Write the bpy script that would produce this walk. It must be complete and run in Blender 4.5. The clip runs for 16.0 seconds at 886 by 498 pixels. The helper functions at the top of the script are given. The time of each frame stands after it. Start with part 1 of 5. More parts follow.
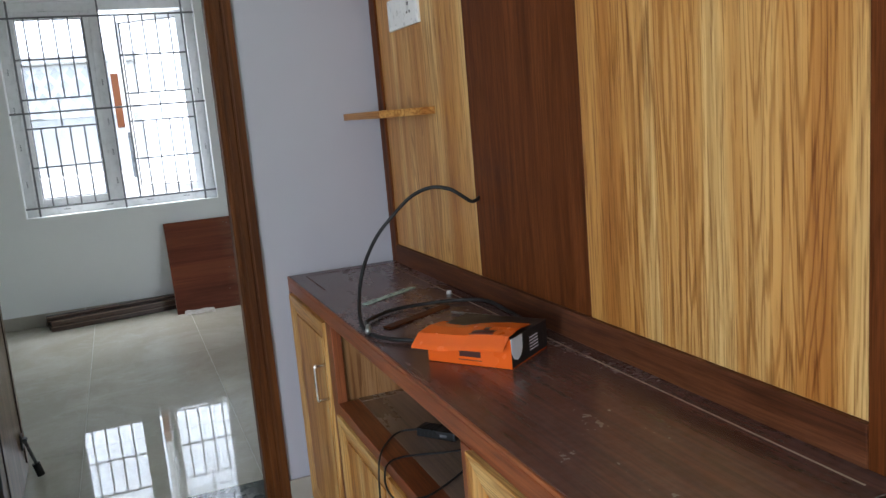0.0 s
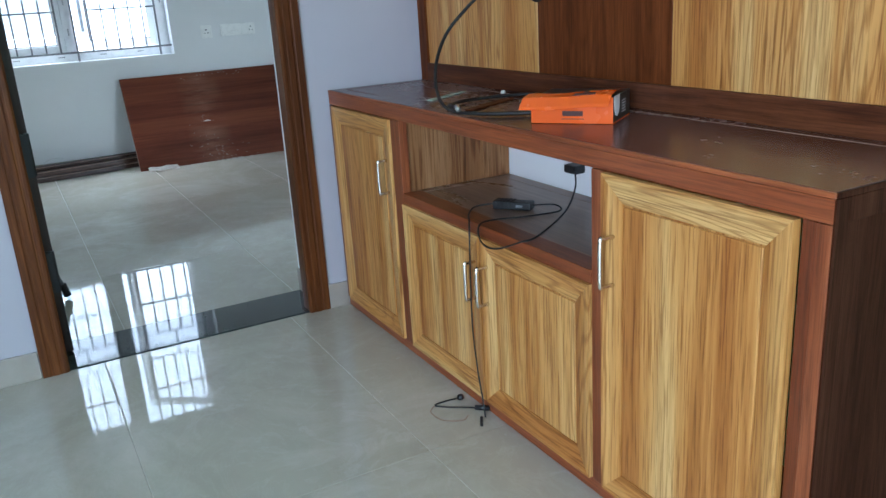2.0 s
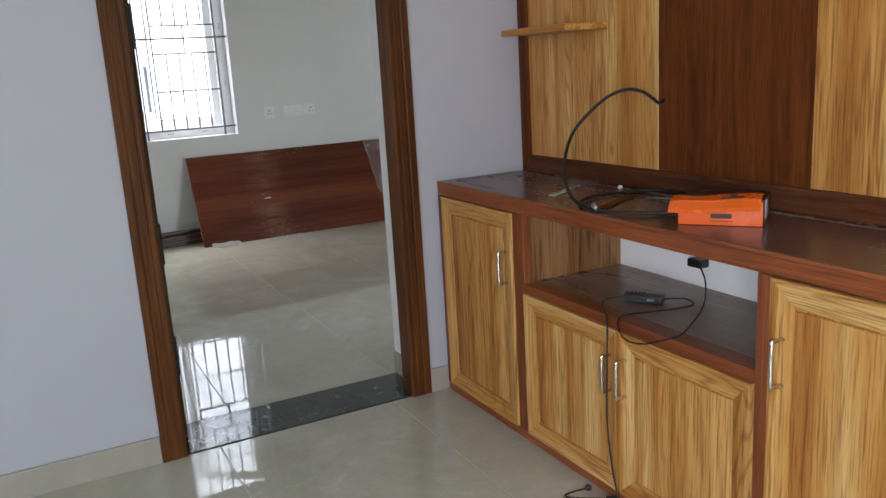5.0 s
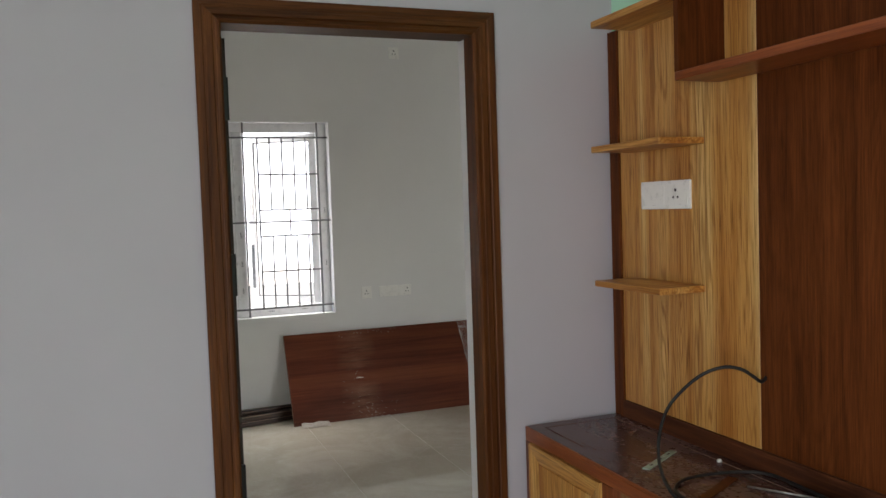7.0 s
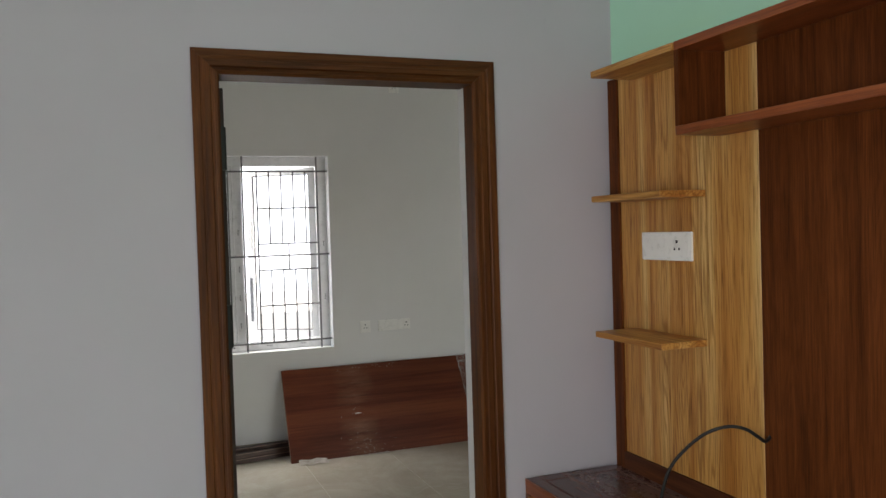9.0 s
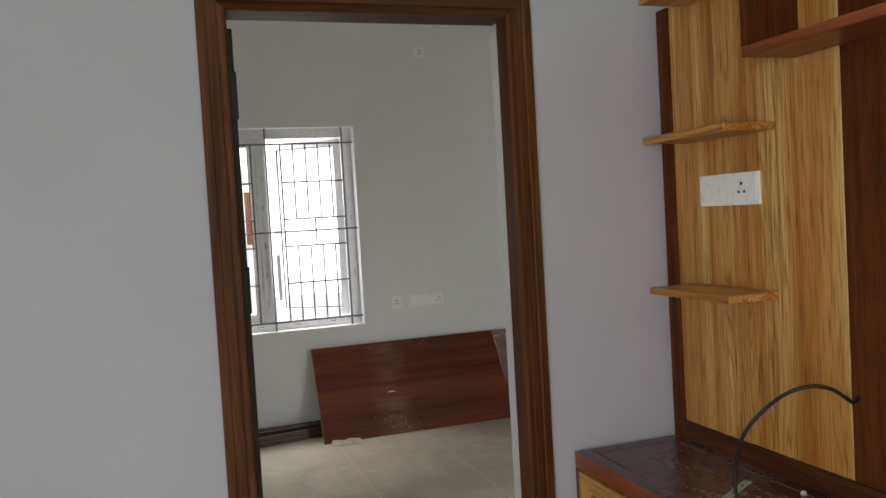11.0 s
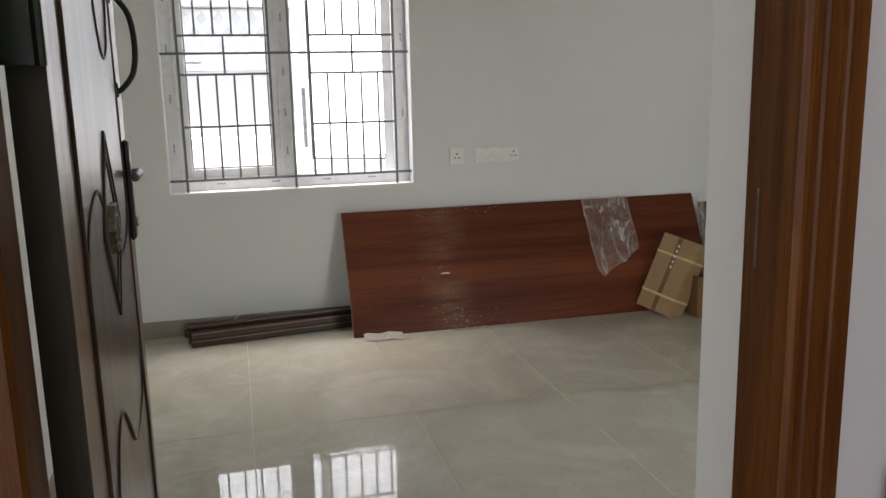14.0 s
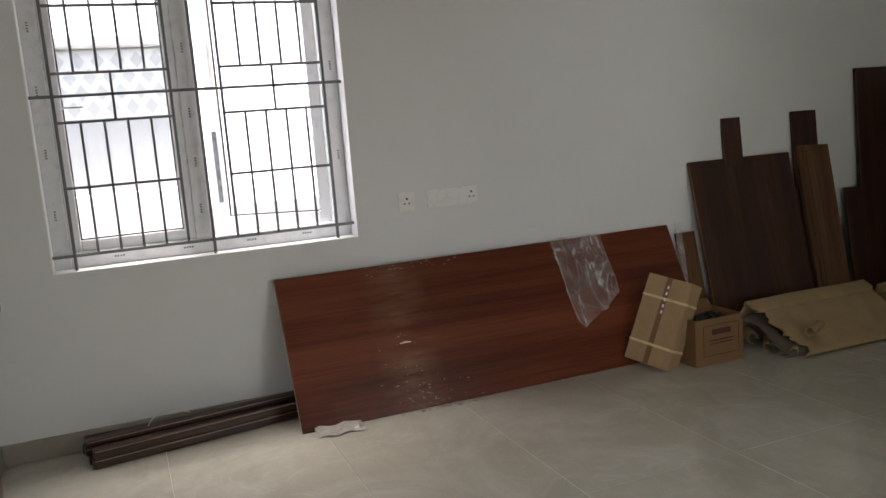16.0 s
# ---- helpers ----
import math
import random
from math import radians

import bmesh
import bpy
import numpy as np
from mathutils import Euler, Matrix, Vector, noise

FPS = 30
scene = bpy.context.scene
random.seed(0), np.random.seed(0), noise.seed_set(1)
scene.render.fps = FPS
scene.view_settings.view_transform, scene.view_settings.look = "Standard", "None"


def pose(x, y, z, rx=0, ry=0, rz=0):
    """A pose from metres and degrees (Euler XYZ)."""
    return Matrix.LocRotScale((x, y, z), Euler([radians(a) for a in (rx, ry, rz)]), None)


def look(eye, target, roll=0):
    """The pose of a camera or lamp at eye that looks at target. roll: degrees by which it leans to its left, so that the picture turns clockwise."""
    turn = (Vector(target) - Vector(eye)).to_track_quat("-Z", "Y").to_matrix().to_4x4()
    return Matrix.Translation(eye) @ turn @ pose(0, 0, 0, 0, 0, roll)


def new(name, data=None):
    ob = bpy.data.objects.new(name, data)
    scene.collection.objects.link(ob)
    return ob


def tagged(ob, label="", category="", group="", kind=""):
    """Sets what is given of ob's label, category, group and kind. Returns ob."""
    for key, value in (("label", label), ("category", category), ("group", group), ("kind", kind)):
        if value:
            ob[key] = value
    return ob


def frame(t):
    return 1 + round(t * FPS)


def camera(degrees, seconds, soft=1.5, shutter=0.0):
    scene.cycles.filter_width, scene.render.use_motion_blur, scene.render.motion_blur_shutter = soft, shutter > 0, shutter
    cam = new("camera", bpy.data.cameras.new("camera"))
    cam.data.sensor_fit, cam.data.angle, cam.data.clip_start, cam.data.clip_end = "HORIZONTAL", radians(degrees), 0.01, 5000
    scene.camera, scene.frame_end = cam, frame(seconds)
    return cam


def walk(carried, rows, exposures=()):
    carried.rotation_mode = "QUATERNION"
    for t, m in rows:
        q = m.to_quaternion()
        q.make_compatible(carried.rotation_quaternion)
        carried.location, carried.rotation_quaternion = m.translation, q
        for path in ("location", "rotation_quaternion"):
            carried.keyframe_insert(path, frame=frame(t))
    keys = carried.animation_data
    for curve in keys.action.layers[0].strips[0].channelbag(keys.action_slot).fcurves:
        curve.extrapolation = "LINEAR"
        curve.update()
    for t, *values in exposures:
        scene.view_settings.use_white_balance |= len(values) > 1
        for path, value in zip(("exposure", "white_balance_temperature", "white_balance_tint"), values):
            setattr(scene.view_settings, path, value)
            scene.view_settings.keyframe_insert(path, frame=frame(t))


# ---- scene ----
cam = camera(57.2, 16.0)
PATH = [
    (0, (-0.019, -0.118, 1.247), (0.693, 1.719, 0.906), -4.9),
    (0.5, (-0.186, -0.122, 1.187), (0.645, 1.654, 0.795), -3.9),
    (1, (-0.394, -0.104, 1.133), (0.57, 1.589, 0.681), -4.3),
    (1.5, (-0.489, -0.139, 1.081), (0.44, 1.542, 0.521), -3.3),
    (2, (-0.536, -0.175, 1.057), (0.35, 1.514, 0.452), -3.6),
    (2.5, (-0.534, -0.172, 1.06), (0.392, 1.505, 0.488), -3.1),
    (3, (-0.513, -0.149, 1.092), (0.485, 1.52, 0.622), -2.4),
    (3.2, (-0.541, -0.138, 1.09), (0.513, 1.504, 0.65), -1.8),
    (5.3, (-0.847, -0.038, 1.201), (-0.035, 1.738, 0.77), -3.9),
    (5.5, (-0.827, -0.012, 1.24), (-0.068, 1.794, 0.837), -3.8),
    (6, (-0.786, 0.04, 1.331), (-0.04, 1.872, 1.034), -2.9),
    (6.5, (-0.757, 0.045, 1.418), (-0.02, 1.894, 1.222), -2.5),
    (7, (-0.771, -0.011, 1.507), (-0.06, 1.855, 1.405), -1.9),
    (7.5, (-0.768, -0.03, 1.583), (-0.093, 1.853, 1.554), -1.6),
    (8, (-0.768, -0.041, 1.594), (-0.078, 1.836, 1.567), -1.9),
    (8.2, (-0.747, 0.004, 1.599), (-0.05, 1.878, 1.55), -1.8),
    (10.3, (-0.771, 0.028, 1.554), (-0.046, 1.891, 1.51), -1.9),
    (10.5, (-0.765, 0.061, 1.542), (-0.055, 1.929, 1.472), -2.3),
    (11, (-0.69, 0.243, 1.499), (-0.048, 2.135, 1.415), -3.3),
    (11.5, (-0.562, 0.421, 1.474), (-0.024, 2.346, 1.395), -0.2),
    (12, (-0.493, 0.629, 1.418), (0.021, 2.557, 1.284), -0.1),
    (12.5, (-0.447, 0.895, 1.36), (0.094, 2.807, 1.132), -2.7),
    (13, (-0.33, 1.176, 1.287), (0.081, 3.108, 0.969), -0.0),
    (13.5, (-0.279, 1.418, 1.248), (0.025, 3.362, 0.89), -0.5),
    (14, (-0.305, 1.668, 1.22), (0.176, 3.572, 0.843), -1.3),
    (14.5, (-0.283, 1.908, 1.191), (0.152, 3.814, 0.767), -3.1),
    (15, (-0.255, 2.113, 1.18), (0.17, 4.022, 0.761), -2.6),
    (15.2, (-0.28, 2.225, 1.186), (0.246, 4.115, 0.793), -2.4),
    (15.5, (-0.289, 2.356, 1.205), (0.426, 4.195, 0.876), -4.1),
    (15.7, (-0.325, 2.398, 1.213), (0.45, 4.212, 0.885), -4.4),
    (16, (-0.361, 2.434, 1.221), (0.364, 4.273, 0.917), -4.4),
]
EXPOSURES = [(0.0, 2.23, 6000, 8), (0.5, 2.36, 6250, 12), (1.0, 2.57, 5550, 5), (1.5, 2.6, 5200, 3), (2.0, 2.54, 5200, 3), (3.2, 2.58, 5250, 3), (5.5, 2.15, 6600, 13), (7.0, 1.9, 6900, 13), (8.0, 1.86, 6900, 11),
             (10.5, 1.9, 6900, 13), (12.5, 1.93, 6900, 13), (13.5, 2.2, 6900, 12), (14.5, 2.19, 6900, 14), (15.2, 2.1, 6900, 14), (15.6, 1.95, 6900, 15), (16.0, 1.95, 6900, 15)]
walk(cam, [(t, look(eye, target, roll)) for t, eye, target, roll in PATH], EXPOSURES)

# ---------------- world, sun and window light ----------------
world = bpy.data.worlds.new("sky")
scene.world = world
world.use_nodes = True
wn = world.node_tree
sky = wn.nodes.new("ShaderNodeTexSky")
sky.sky_type, sky.sun_disc = "NISHITA", False
sky.sun_elevation, sky.sun_rotation = radians(65.4), radians(100)
sky.dust_density = 3.0
wn.links.new(sky.outputs[0], wn.nodes["Background"].inputs[0])
wn.nodes["Background"].inputs[1].default_value = 0.15

sun = new("sun", bpy.data.lights.new("sun", "SUN"))
sun.data.energy, sun.data.angle, sun.data.color = 3.0, radians(8), (1.0, 0.96, 0.9)
sun.matrix_world = look((0, 0, 10), (-4.5, 0.8, 0))


def opening_light(name, eye, target, w, h, watts, colour):
    d = bpy.data.lights.new(name, "AREA")
    d.shape, d.size, d.size_y, d.energy, d.color = "RECTANGLE", w, h, watts, colour
    ob = new(name, d)
    ob.matrix_world = look(eye, target)
    return ob


# added lamps: two in unseen living room openings, one in an assumed bedroom doorway
opening_light("daylight_balcony", (-1.6, -3.30, 1.25), (-1.6, 0, 1.15), 2.0, 1.8, 2, (0.93, 0.95, 1.0))
opening_light("daylight_side_opening", (-3.30, -2.15, 1.25), (0, -1.75, 1.1), 1.8, 1.8, 34, (0.97, 0.96, 1.0))
# fill lamp added to brighten the window wall from behind the view
opening_light("daylight_bedroom_balcony", (1.6, 2.50, 1.05), (1.5, 5.0, 1.05), 0.85, 1.9, 2.6, (1.0, 0.985, 0.97))
# lamp added high outside, in place of sky light falling through the window
opening_light("daylight_bedroom_window", (-0.4, 7.5, 4.6), (0, 5.2, 0.7), 3.0, 1.5, 105, (1.0, 0.99, 0.98))


# ---------------- materials ----------------
def material(name, rough=0.5, metal=0.0, spec=0.5):
    m = bpy.data.materials.new(name)
    m.use_nodes = True
    b = m.node_tree.nodes["Principled BSDF"]
    b.inputs["Roughness"].default_value, b.inputs["Metallic"].default_value = rough, metal
    b.inputs["Specular IOR Level"].default_value = spec
    return m, m.node_tree, b


def node(nt, kind, **values):
    n = nt.nodes.new(kind)
    for k, v in values.items():
        n.inputs[k].default_value = v
    return n


def coords(nt, scale, spread=9.0):
    """Object coordinates, shifted at random from object to object and stretched."""
    tc, info = nt.nodes.new("ShaderNodeTexCoord"), nt.nodes.new("ShaderNodeObjectInfo")
    mul = nt.nodes.new("ShaderNodeMath")
    mul.operation = "MULTIPLY"
    mul.inputs[1].default_value = spread
    nt.links.new(info.outputs["Random"], mul.inputs[0])
    add = nt.nodes.new("ShaderNodeVectorMath")
    add.operation = "ADD"
    nt.links.new(tc.outputs["Object"], add.inputs[0])
    nt.links.new(mul.outputs[0], add.inputs[1])
    mp = nt.nodes.new("ShaderNodeMapping")
    mp.inputs["Scale"].default_value = scale
    nt.links.new(add.outputs[0], mp.inputs[0])
    return mp.outputs[0]


def noise_at(nt, vec, scale, detail=4.0, rough=0.55, distort=0.0):
    n = node(nt, "ShaderNodeTexNoise", Scale=scale, Detail=detail, Roughness=rough, Distortion=distort)
    nt.links.new(vec, n.inputs["Vector"])
    return n.outputs["Fac"]


def ramp(nt, fac, *stops):
    r = nt.nodes.new("ShaderNodeValToRGB")
    el = r.color_ramp.elements
    while len(el) < len(stops):
        el.new(0.5)
    for e, (p, c) in zip(el, stops):
        e.position, e.color = p, (*c, 1) if len(c) == 3 else c
    nt.links.new(fac, r.inputs[0])
    return r.outputs[0]


def mix(nt, fac, a, b, how="MIX"):
    n = nt.nodes.new("ShaderNodeMix")
    n.data_type, n.blend_type = "RGBA", how
    for sock, v in ((n.inputs[0], fac), (n.inputs[6], a), (n.inputs[7], b)):
        if isinstance(v, (int, float)):
            sock.default_value = v
        elif isinstance(v, tuple):
            sock.default_value = (*v, 1)
        else:
            nt.links.new(v, sock)
    return n.outputs[2]


def bump(nt, bsdf, height, strength, distance=0.002):
    n = node(nt, "ShaderNodeBump", Strength=strength, Distance=distance)
    nt.links.new(height, n.inputs["Height"])
    nt.links.new(n.outputs[0], bsdf.inputs["Normal"])


def grain_scale(axis, across, along):
    return tuple(along if a == axis else across for a in "xyz")


def wood(name, dark, mid, light, axis="z", streak=9.0, rough=0.38, figure=0.35, dust=0.0, spec=0.5, coat=0.0, pore=0.75):
    """Laminate or timber with its grain along one axis: broad streaks, cathedral figure, fine pores, and dust."""
    m, nt, b = material(name, rough, 0, spec)
    broad = noise_at(nt, coords(nt, grain_scale(axis, 1, 0.05)), streak, 6, 0.72, 0.3)
    fine = noise_at(nt, coords(nt, grain_scale(axis, 1, 0.02)), streak * 14, 5, 0.7)
    height = noise_at(nt, coords(nt, grain_scale(axis, 1, 0.13)), streak * 0.2, 1.6, 0.5, 0.25)
    rings, swing = nt.nodes.new("ShaderNodeMath"), nt.nodes.new("ShaderNodeMath")
    rings.operation, swing.operation = "MULTIPLY", "SINE"
    rings.inputs[1].default_value = 170.0
    nt.links.new(height, rings.inputs[0])
    nt.links.new(rings.outputs[0], swing.inputs[0])
    col = ramp(nt, broad, (0.36, dark), (0.48, mid), (0.61, light))
    band = noise_at(nt, coords(nt, grain_scale(axis, 1, 0.03)), streak * 0.42, 2, 0.5, 0.2)
    col = mix(nt, 0.8, col, mix(nt, 1.0, col, ramp(nt, band, (0.38, (0.68, 0.62, 0.54)), (0.56, (1.0, 1.0, 1.0))), "MULTIPLY"))
    lines = ramp(nt, swing.outputs[0], (0.0, (1, 1, 1)), (0.35, (0.86, 0.83, 0.78)), (0.85, (0.5, 0.43, 0.36)), (1.0, (0.45, 0.38, 0.3)))
    weight = mix(nt, 1.0, ramp(nt, noise_at(nt, coords(nt, grain_scale(axis, 1, 0.1)), streak * 0.5, 2), (0.35, (0.25,) * 3), (0.65, (1, 1, 1))), (figure,) * 3, "MULTIPLY")
    col = mix(nt, weight, col, mix(nt, 1.0, col, lines, "MULTIPLY"))
    pores = ramp(nt, fine, (0.38, (0.5, 0.46, 0.42)), (0.56, (1, 1, 1)))
    col = mix(nt, pore, col, mix(nt, 1.0, col, pores, "MULTIPLY"))
    if dust:
        patch = noise_at(nt, coords(nt, grain_scale(axis, 1, 0.35)), 5.0, 7, 0.62, 0.5)
        speck = noise_at(nt, coords(nt, (1, 1, 1)), 60, 3, 0.6)
        film = mix(nt, 1.0, ramp(nt, patch, (0.3, (0.1, 0.1, 0.1)), (0.5, (0.5, 0.5, 0.5)), (0.72, (1, 1, 1))), ramp(nt, speck, (0.3, (0.6, 0.6, 0.6)), (0.65, (1, 1, 1))), "MULTIPLY")
        film = mix(nt, 1.0, film, (dust, dust, dust), "MULTIPLY")
        col = mix(nt, film, col, (0.33, 0.255, 0.27))
        nt.links.new(mix(nt, film, (rough,) * 3, (0.6,) * 3), b.inputs["Roughness"])
    nt.links.new(col, b.inputs["Base Color"])
    b.inputs["Coat Weight"].default_value = coat
    b.inputs["Coat Roughness"].default_value = 0.25
    bump(nt, b, fine, 0.12, 0.001)
    return m


def oak(name, axis, tones, lines=0.62):
    """Oak laminate: strips of differing tone, arched growth lines with soft edges, and short dark pores along the grain."""
    m, nt, b = material(name, 0.4, 0, 0.4)
    tone = noise_at(nt, coords(nt, grain_scale(axis, 1, 0.03)), 14, 2.5, 0.5, 0.1)
    col = ramp(nt, tone, (0.36, tones[0]), (0.45, tones[1]), (0.55, tones[2]), (0.68, tones[3]))
    streak = noise_at(nt, coords(nt, grain_scale(axis, 1, 0.025)), 55, 4, 0.65)
    col = mix(nt, 0.55, col, mix(nt, 1.0, col, ramp(nt, streak, (0.4, (0.7, 0.58, 0.44)), (0.55, (1, 1, 1))), "MULTIPLY"))
    arch = noise_at(nt, coords(nt, grain_scale(axis, 1, 0.075)), 8.0, 2.2, 0.42)
    fray = noise_at(nt, coords(nt, grain_scale(axis, 1, 0.03)), 90, 3, 0.6)
    push, rings, swing = (nt.nodes.new("ShaderNodeMath") for _ in range(3))
    push.operation, rings.operation, swing.operation = "MULTIPLY_ADD", "MULTIPLY", "SINE"
    push.inputs[1].default_value = 0.022
    nt.links.new(fray, push.inputs[0])
    nt.links.new(arch, push.inputs[2])
    rings.inputs[1].default_value = 175.0
    nt.links.new(push.outputs[0], rings.inputs[0])
    nt.links.new(rings.outputs[0], swing.inputs[0])
    ink = ramp(nt, swing.outputs[0], (0.3, (1, 1, 1)), (0.8, (0.68, 0.54, 0.38)), (1.0, (0.46, 0.32, 0.18)))
    where = ramp(nt, noise_at(nt, coords(nt, grain_scale(axis, 1, 0.06)), 6.5, 1.5), (0.4, (lines * 0.12,) * 3), (0.56, (lines,) * 3))
    col = mix(nt, where, col, mix(nt, 1.0, col, ink, "MULTIPLY"))
    pore = noise_at(nt, coords(nt, grain_scale(axis, 1, 0.03)), 230, 3, 0.6)
    col = mix(nt, 0.8, col, mix(nt, 1.0, col, ramp(nt, pore, (0.36, (0.5, 0.4, 0.3)), (0.5, (1, 1, 1))), "MULTIPLY"))
    nt.links.new(col, b.inputs["Base Color"])
    bump(nt, b, pore, 0.12, 0.001)
    return m


def paint(name, colour, rough=0.6, uneven=0.05):
    m, nt, b = material(name, rough, 0, 0.3)
    big = noise_at(nt, coords(nt, (1, 1, 1), 0), 0.9, 5, 0.6)
    fine = noise_at(nt, coords(nt, (1, 1, 1), 0), 90, 4, 0.6)
    lo, hi = tuple(c * (1 - uneven) for c in colour), tuple(min(1, c * (1 + uneven * 0.6)) for c in colour)
    col = ramp(nt, big, (0.3, lo), (0.7, hi))
    scuff = ramp(nt, noise_at(nt, coords(nt, (1, 1, 1), 0), 5, 9, 0.75, 1.0), (0.66, (1, 1, 1)), (0.8, (0.86, 0.85, 0.83)))
    nt.links.new(mix(nt, 0.6, col, mix(nt, 1.0, col, scuff, "MULTIPLY")), b.inputs["Base Color"])
    bump(nt, b, fine, 0.12, 0.001)
    return m


def plain(name, colour, rough=0.5, metal=0.0, vary=0.1, scale=40, spec=0.5):
    m, nt, b = material(name, rough, metal, spec)
    f = noise_at(nt, coords(nt, (1, 1, 1)), scale, 4, 0.6)
    nt.links.new(ramp(nt, f, (0.3, tuple(c * (1 - vary) for c in colour)), (0.7, tuple(min(1, c * (1 + vary)) for c in colour))), b.inputs["Base Color"])
    nt.links.new(ramp(nt, f, (0.3, (rough * 0.8,) * 3), (0.7, (min(1, rough * 1.2),) * 3)), b.inputs["Roughness"])
    return m


def floor_tile(name, a, c, vein):
    """Polished vitrified tile, clouded, with faint veins and a film of dust that dulls it in patches."""
    m, nt, b = material(name, 0.04, 0, 0.72)
    cloud = noise_at(nt, coords(nt, (1, 0.45, 1), 20), 3.0, 6, 0.6, 0.7)
    thin = noise_at(nt, coords(nt, (1, 0.5, 1), 20), 7.0, 8, 0.7, 1.4)
    col = ramp(nt, cloud, (0.3, a), (0.7, c))
    col = mix(nt, ramp(nt, thin, (0.47, (0, 0, 0)), (0.5, (0.22, 0.22, 0.22)), (0.53, (0, 0, 0))), col, vein)
    tc = nt.nodes.new("ShaderNodeTexCoord")
    mp = nt.nodes.new("ShaderNodeMapping")
    geo = nt.nodes.new("ShaderNodeNewGeometry")
    nt.links.new(geo.outputs["Position"], mp.inputs[0])
    dust = noise_at(nt, mp.outputs[0], 1.7, 9, 0.68, 0.8)
    film = ramp(nt, dust, (0.46, (0, 0, 0)), (0.56, (0.45, 0.45, 0.45)), (0.68, (1, 1, 1)))
    smear = ramp(nt, noise_at(nt, mp.outputs[0], 5.0, 6, 0.6, 2.2), (0.55, (0, 0, 0)), (0.61, (0.22, 0.22, 0.22)), (0.7, (0, 0, 0)))
    smear = mix(nt, 1.0, smear, ramp(nt, noise_at(nt, mp.outputs[0], 0.9, 2, 0.5), (0.4, (0.1,) * 3), (0.6, (1, 1, 1))), "MULTIPLY")
    spots = ramp(nt, noise_at(nt, mp.outputs[0], 28, 3, 0.5), (0.72, (0, 0, 0)), (0.76, (1, 1, 1)))
    col = mix(nt, mix(nt, 1.0, film, (0.55,) * 3, "MULTIPLY"), col, (0.64, 0.605, 0.54))
    col = mix(nt, smear, col, (0.66, 0.64, 0.6))
    col = mix(nt, mix(nt, 1.0, spots, (0.25,) * 3, "MULTIPLY"), col, (0.72, 0.71, 0.69))
    nt.links.new(col, b.inputs["Base Color"])
    nt.links.new(ramp(nt, dust, (0.45, (0.014,) * 3), (0.85, (0.12,) * 3)), b.inputs["Roughness"])
    return m


def glass(name, rough=0.0, tint=(1, 1, 1)):
    m, nt, b = material(name, rough, 0)
    b.inputs["Base Color"].default_value = (*tint, 1)
    b.inputs["Transmission Weight"].default_value = 1.0
    b.inputs["IOR"].default_value = 1.45
    return m


OAK = ((0.43, 0.175, 0.036), (0.53, 0.25, 0.06), (0.62, 0.335, 0.098), (0.7, 0.45, 0.17))
BROWN_OAK = ((0.16, 0.066, 0.02), (0.23, 0.105, 0.036), (0.31, 0.155, 0.06), (0.37, 0.2, 0.085))
M = {}
M["oak_z"] = oak("oak_laminate_upright", "z", OAK)
M["oak_y"] = oak("oak_laminate_level", "y", OAK)
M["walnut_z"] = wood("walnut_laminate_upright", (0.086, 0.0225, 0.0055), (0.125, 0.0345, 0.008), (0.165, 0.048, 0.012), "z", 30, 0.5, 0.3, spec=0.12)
# dark laminate of the unit's end, with that side's shade put into the colour
M["end_shaded"] = wood("shaded_end_laminate", (0.03, 0.009, 0.0045), (0.043, 0.0135, 0.0065), (0.06, 0.02, 0.01), "z", 26, 0.8, 0.4, spec=0.04)
M["walnut_y"] = wood("walnut_laminate_level", (0.062, 0.0175, 0.0055), (0.1, 0.03, 0.009), (0.145, 0.048, 0.016), "y", 26, 0.5, 0.4, dust=0.05, spec=0.12)
M["oak_brown"] = oak("brown_oak_laminate", "z", BROWN_OAK, 0.9)
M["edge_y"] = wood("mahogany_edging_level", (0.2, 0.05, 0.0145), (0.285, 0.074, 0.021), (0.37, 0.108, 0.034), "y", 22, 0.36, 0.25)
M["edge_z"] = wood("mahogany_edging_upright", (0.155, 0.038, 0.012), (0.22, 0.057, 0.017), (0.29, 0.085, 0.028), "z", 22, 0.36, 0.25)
M["counter"] = wood("dusty_dark_counter", (0.066, 0.019, 0.01), (0.1, 0.029, 0.0155), (0.14, 0.046, 0.026), "y", 10, 0.2, 0.3, dust=0.34, spec=0.5)
M["shelf_floor"] = wood("dusty_brown_shelf", (0.15, 0.085, 0.045), (0.215, 0.128, 0.07), (0.28, 0.17, 0.1), "y", 10, 0.25, 0.25, dust=0.35)
M["teak_z"] = wood("teak_upright", (0.072, 0.021, 0.0037), (0.11, 0.034, 0.0057), (0.155, 0.052, 0.01), "z", 30, 0.5, 0.25, coat=0.0, spec=0.22, pore=0.5)
M["teak_x"] = wood("teak_level", (0.055, 0.0165, 0.0034), (0.085, 0.027, 0.005), (0.12, 0.041, 0.008), "x", 30, 0.5, 0.3, coat=0.0, spec=0.2)
M["leaf"] = wood("door_veneer_tan", (0.19, 0.105, 0.055), (0.27, 0.16, 0.088), (0.34, 0.215, 0.125), "z", 30, 0.4, 0.4, coat=0.4, spec=0.5)
M["leaf_dark"] = wood("door_veneer_dark", (0.052, 0.023, 0.013), (0.08, 0.037, 0.021), (0.118, 0.06, 0.036), "z", 24, 0.38, 0.4, coat=0.4, spec=0.5)
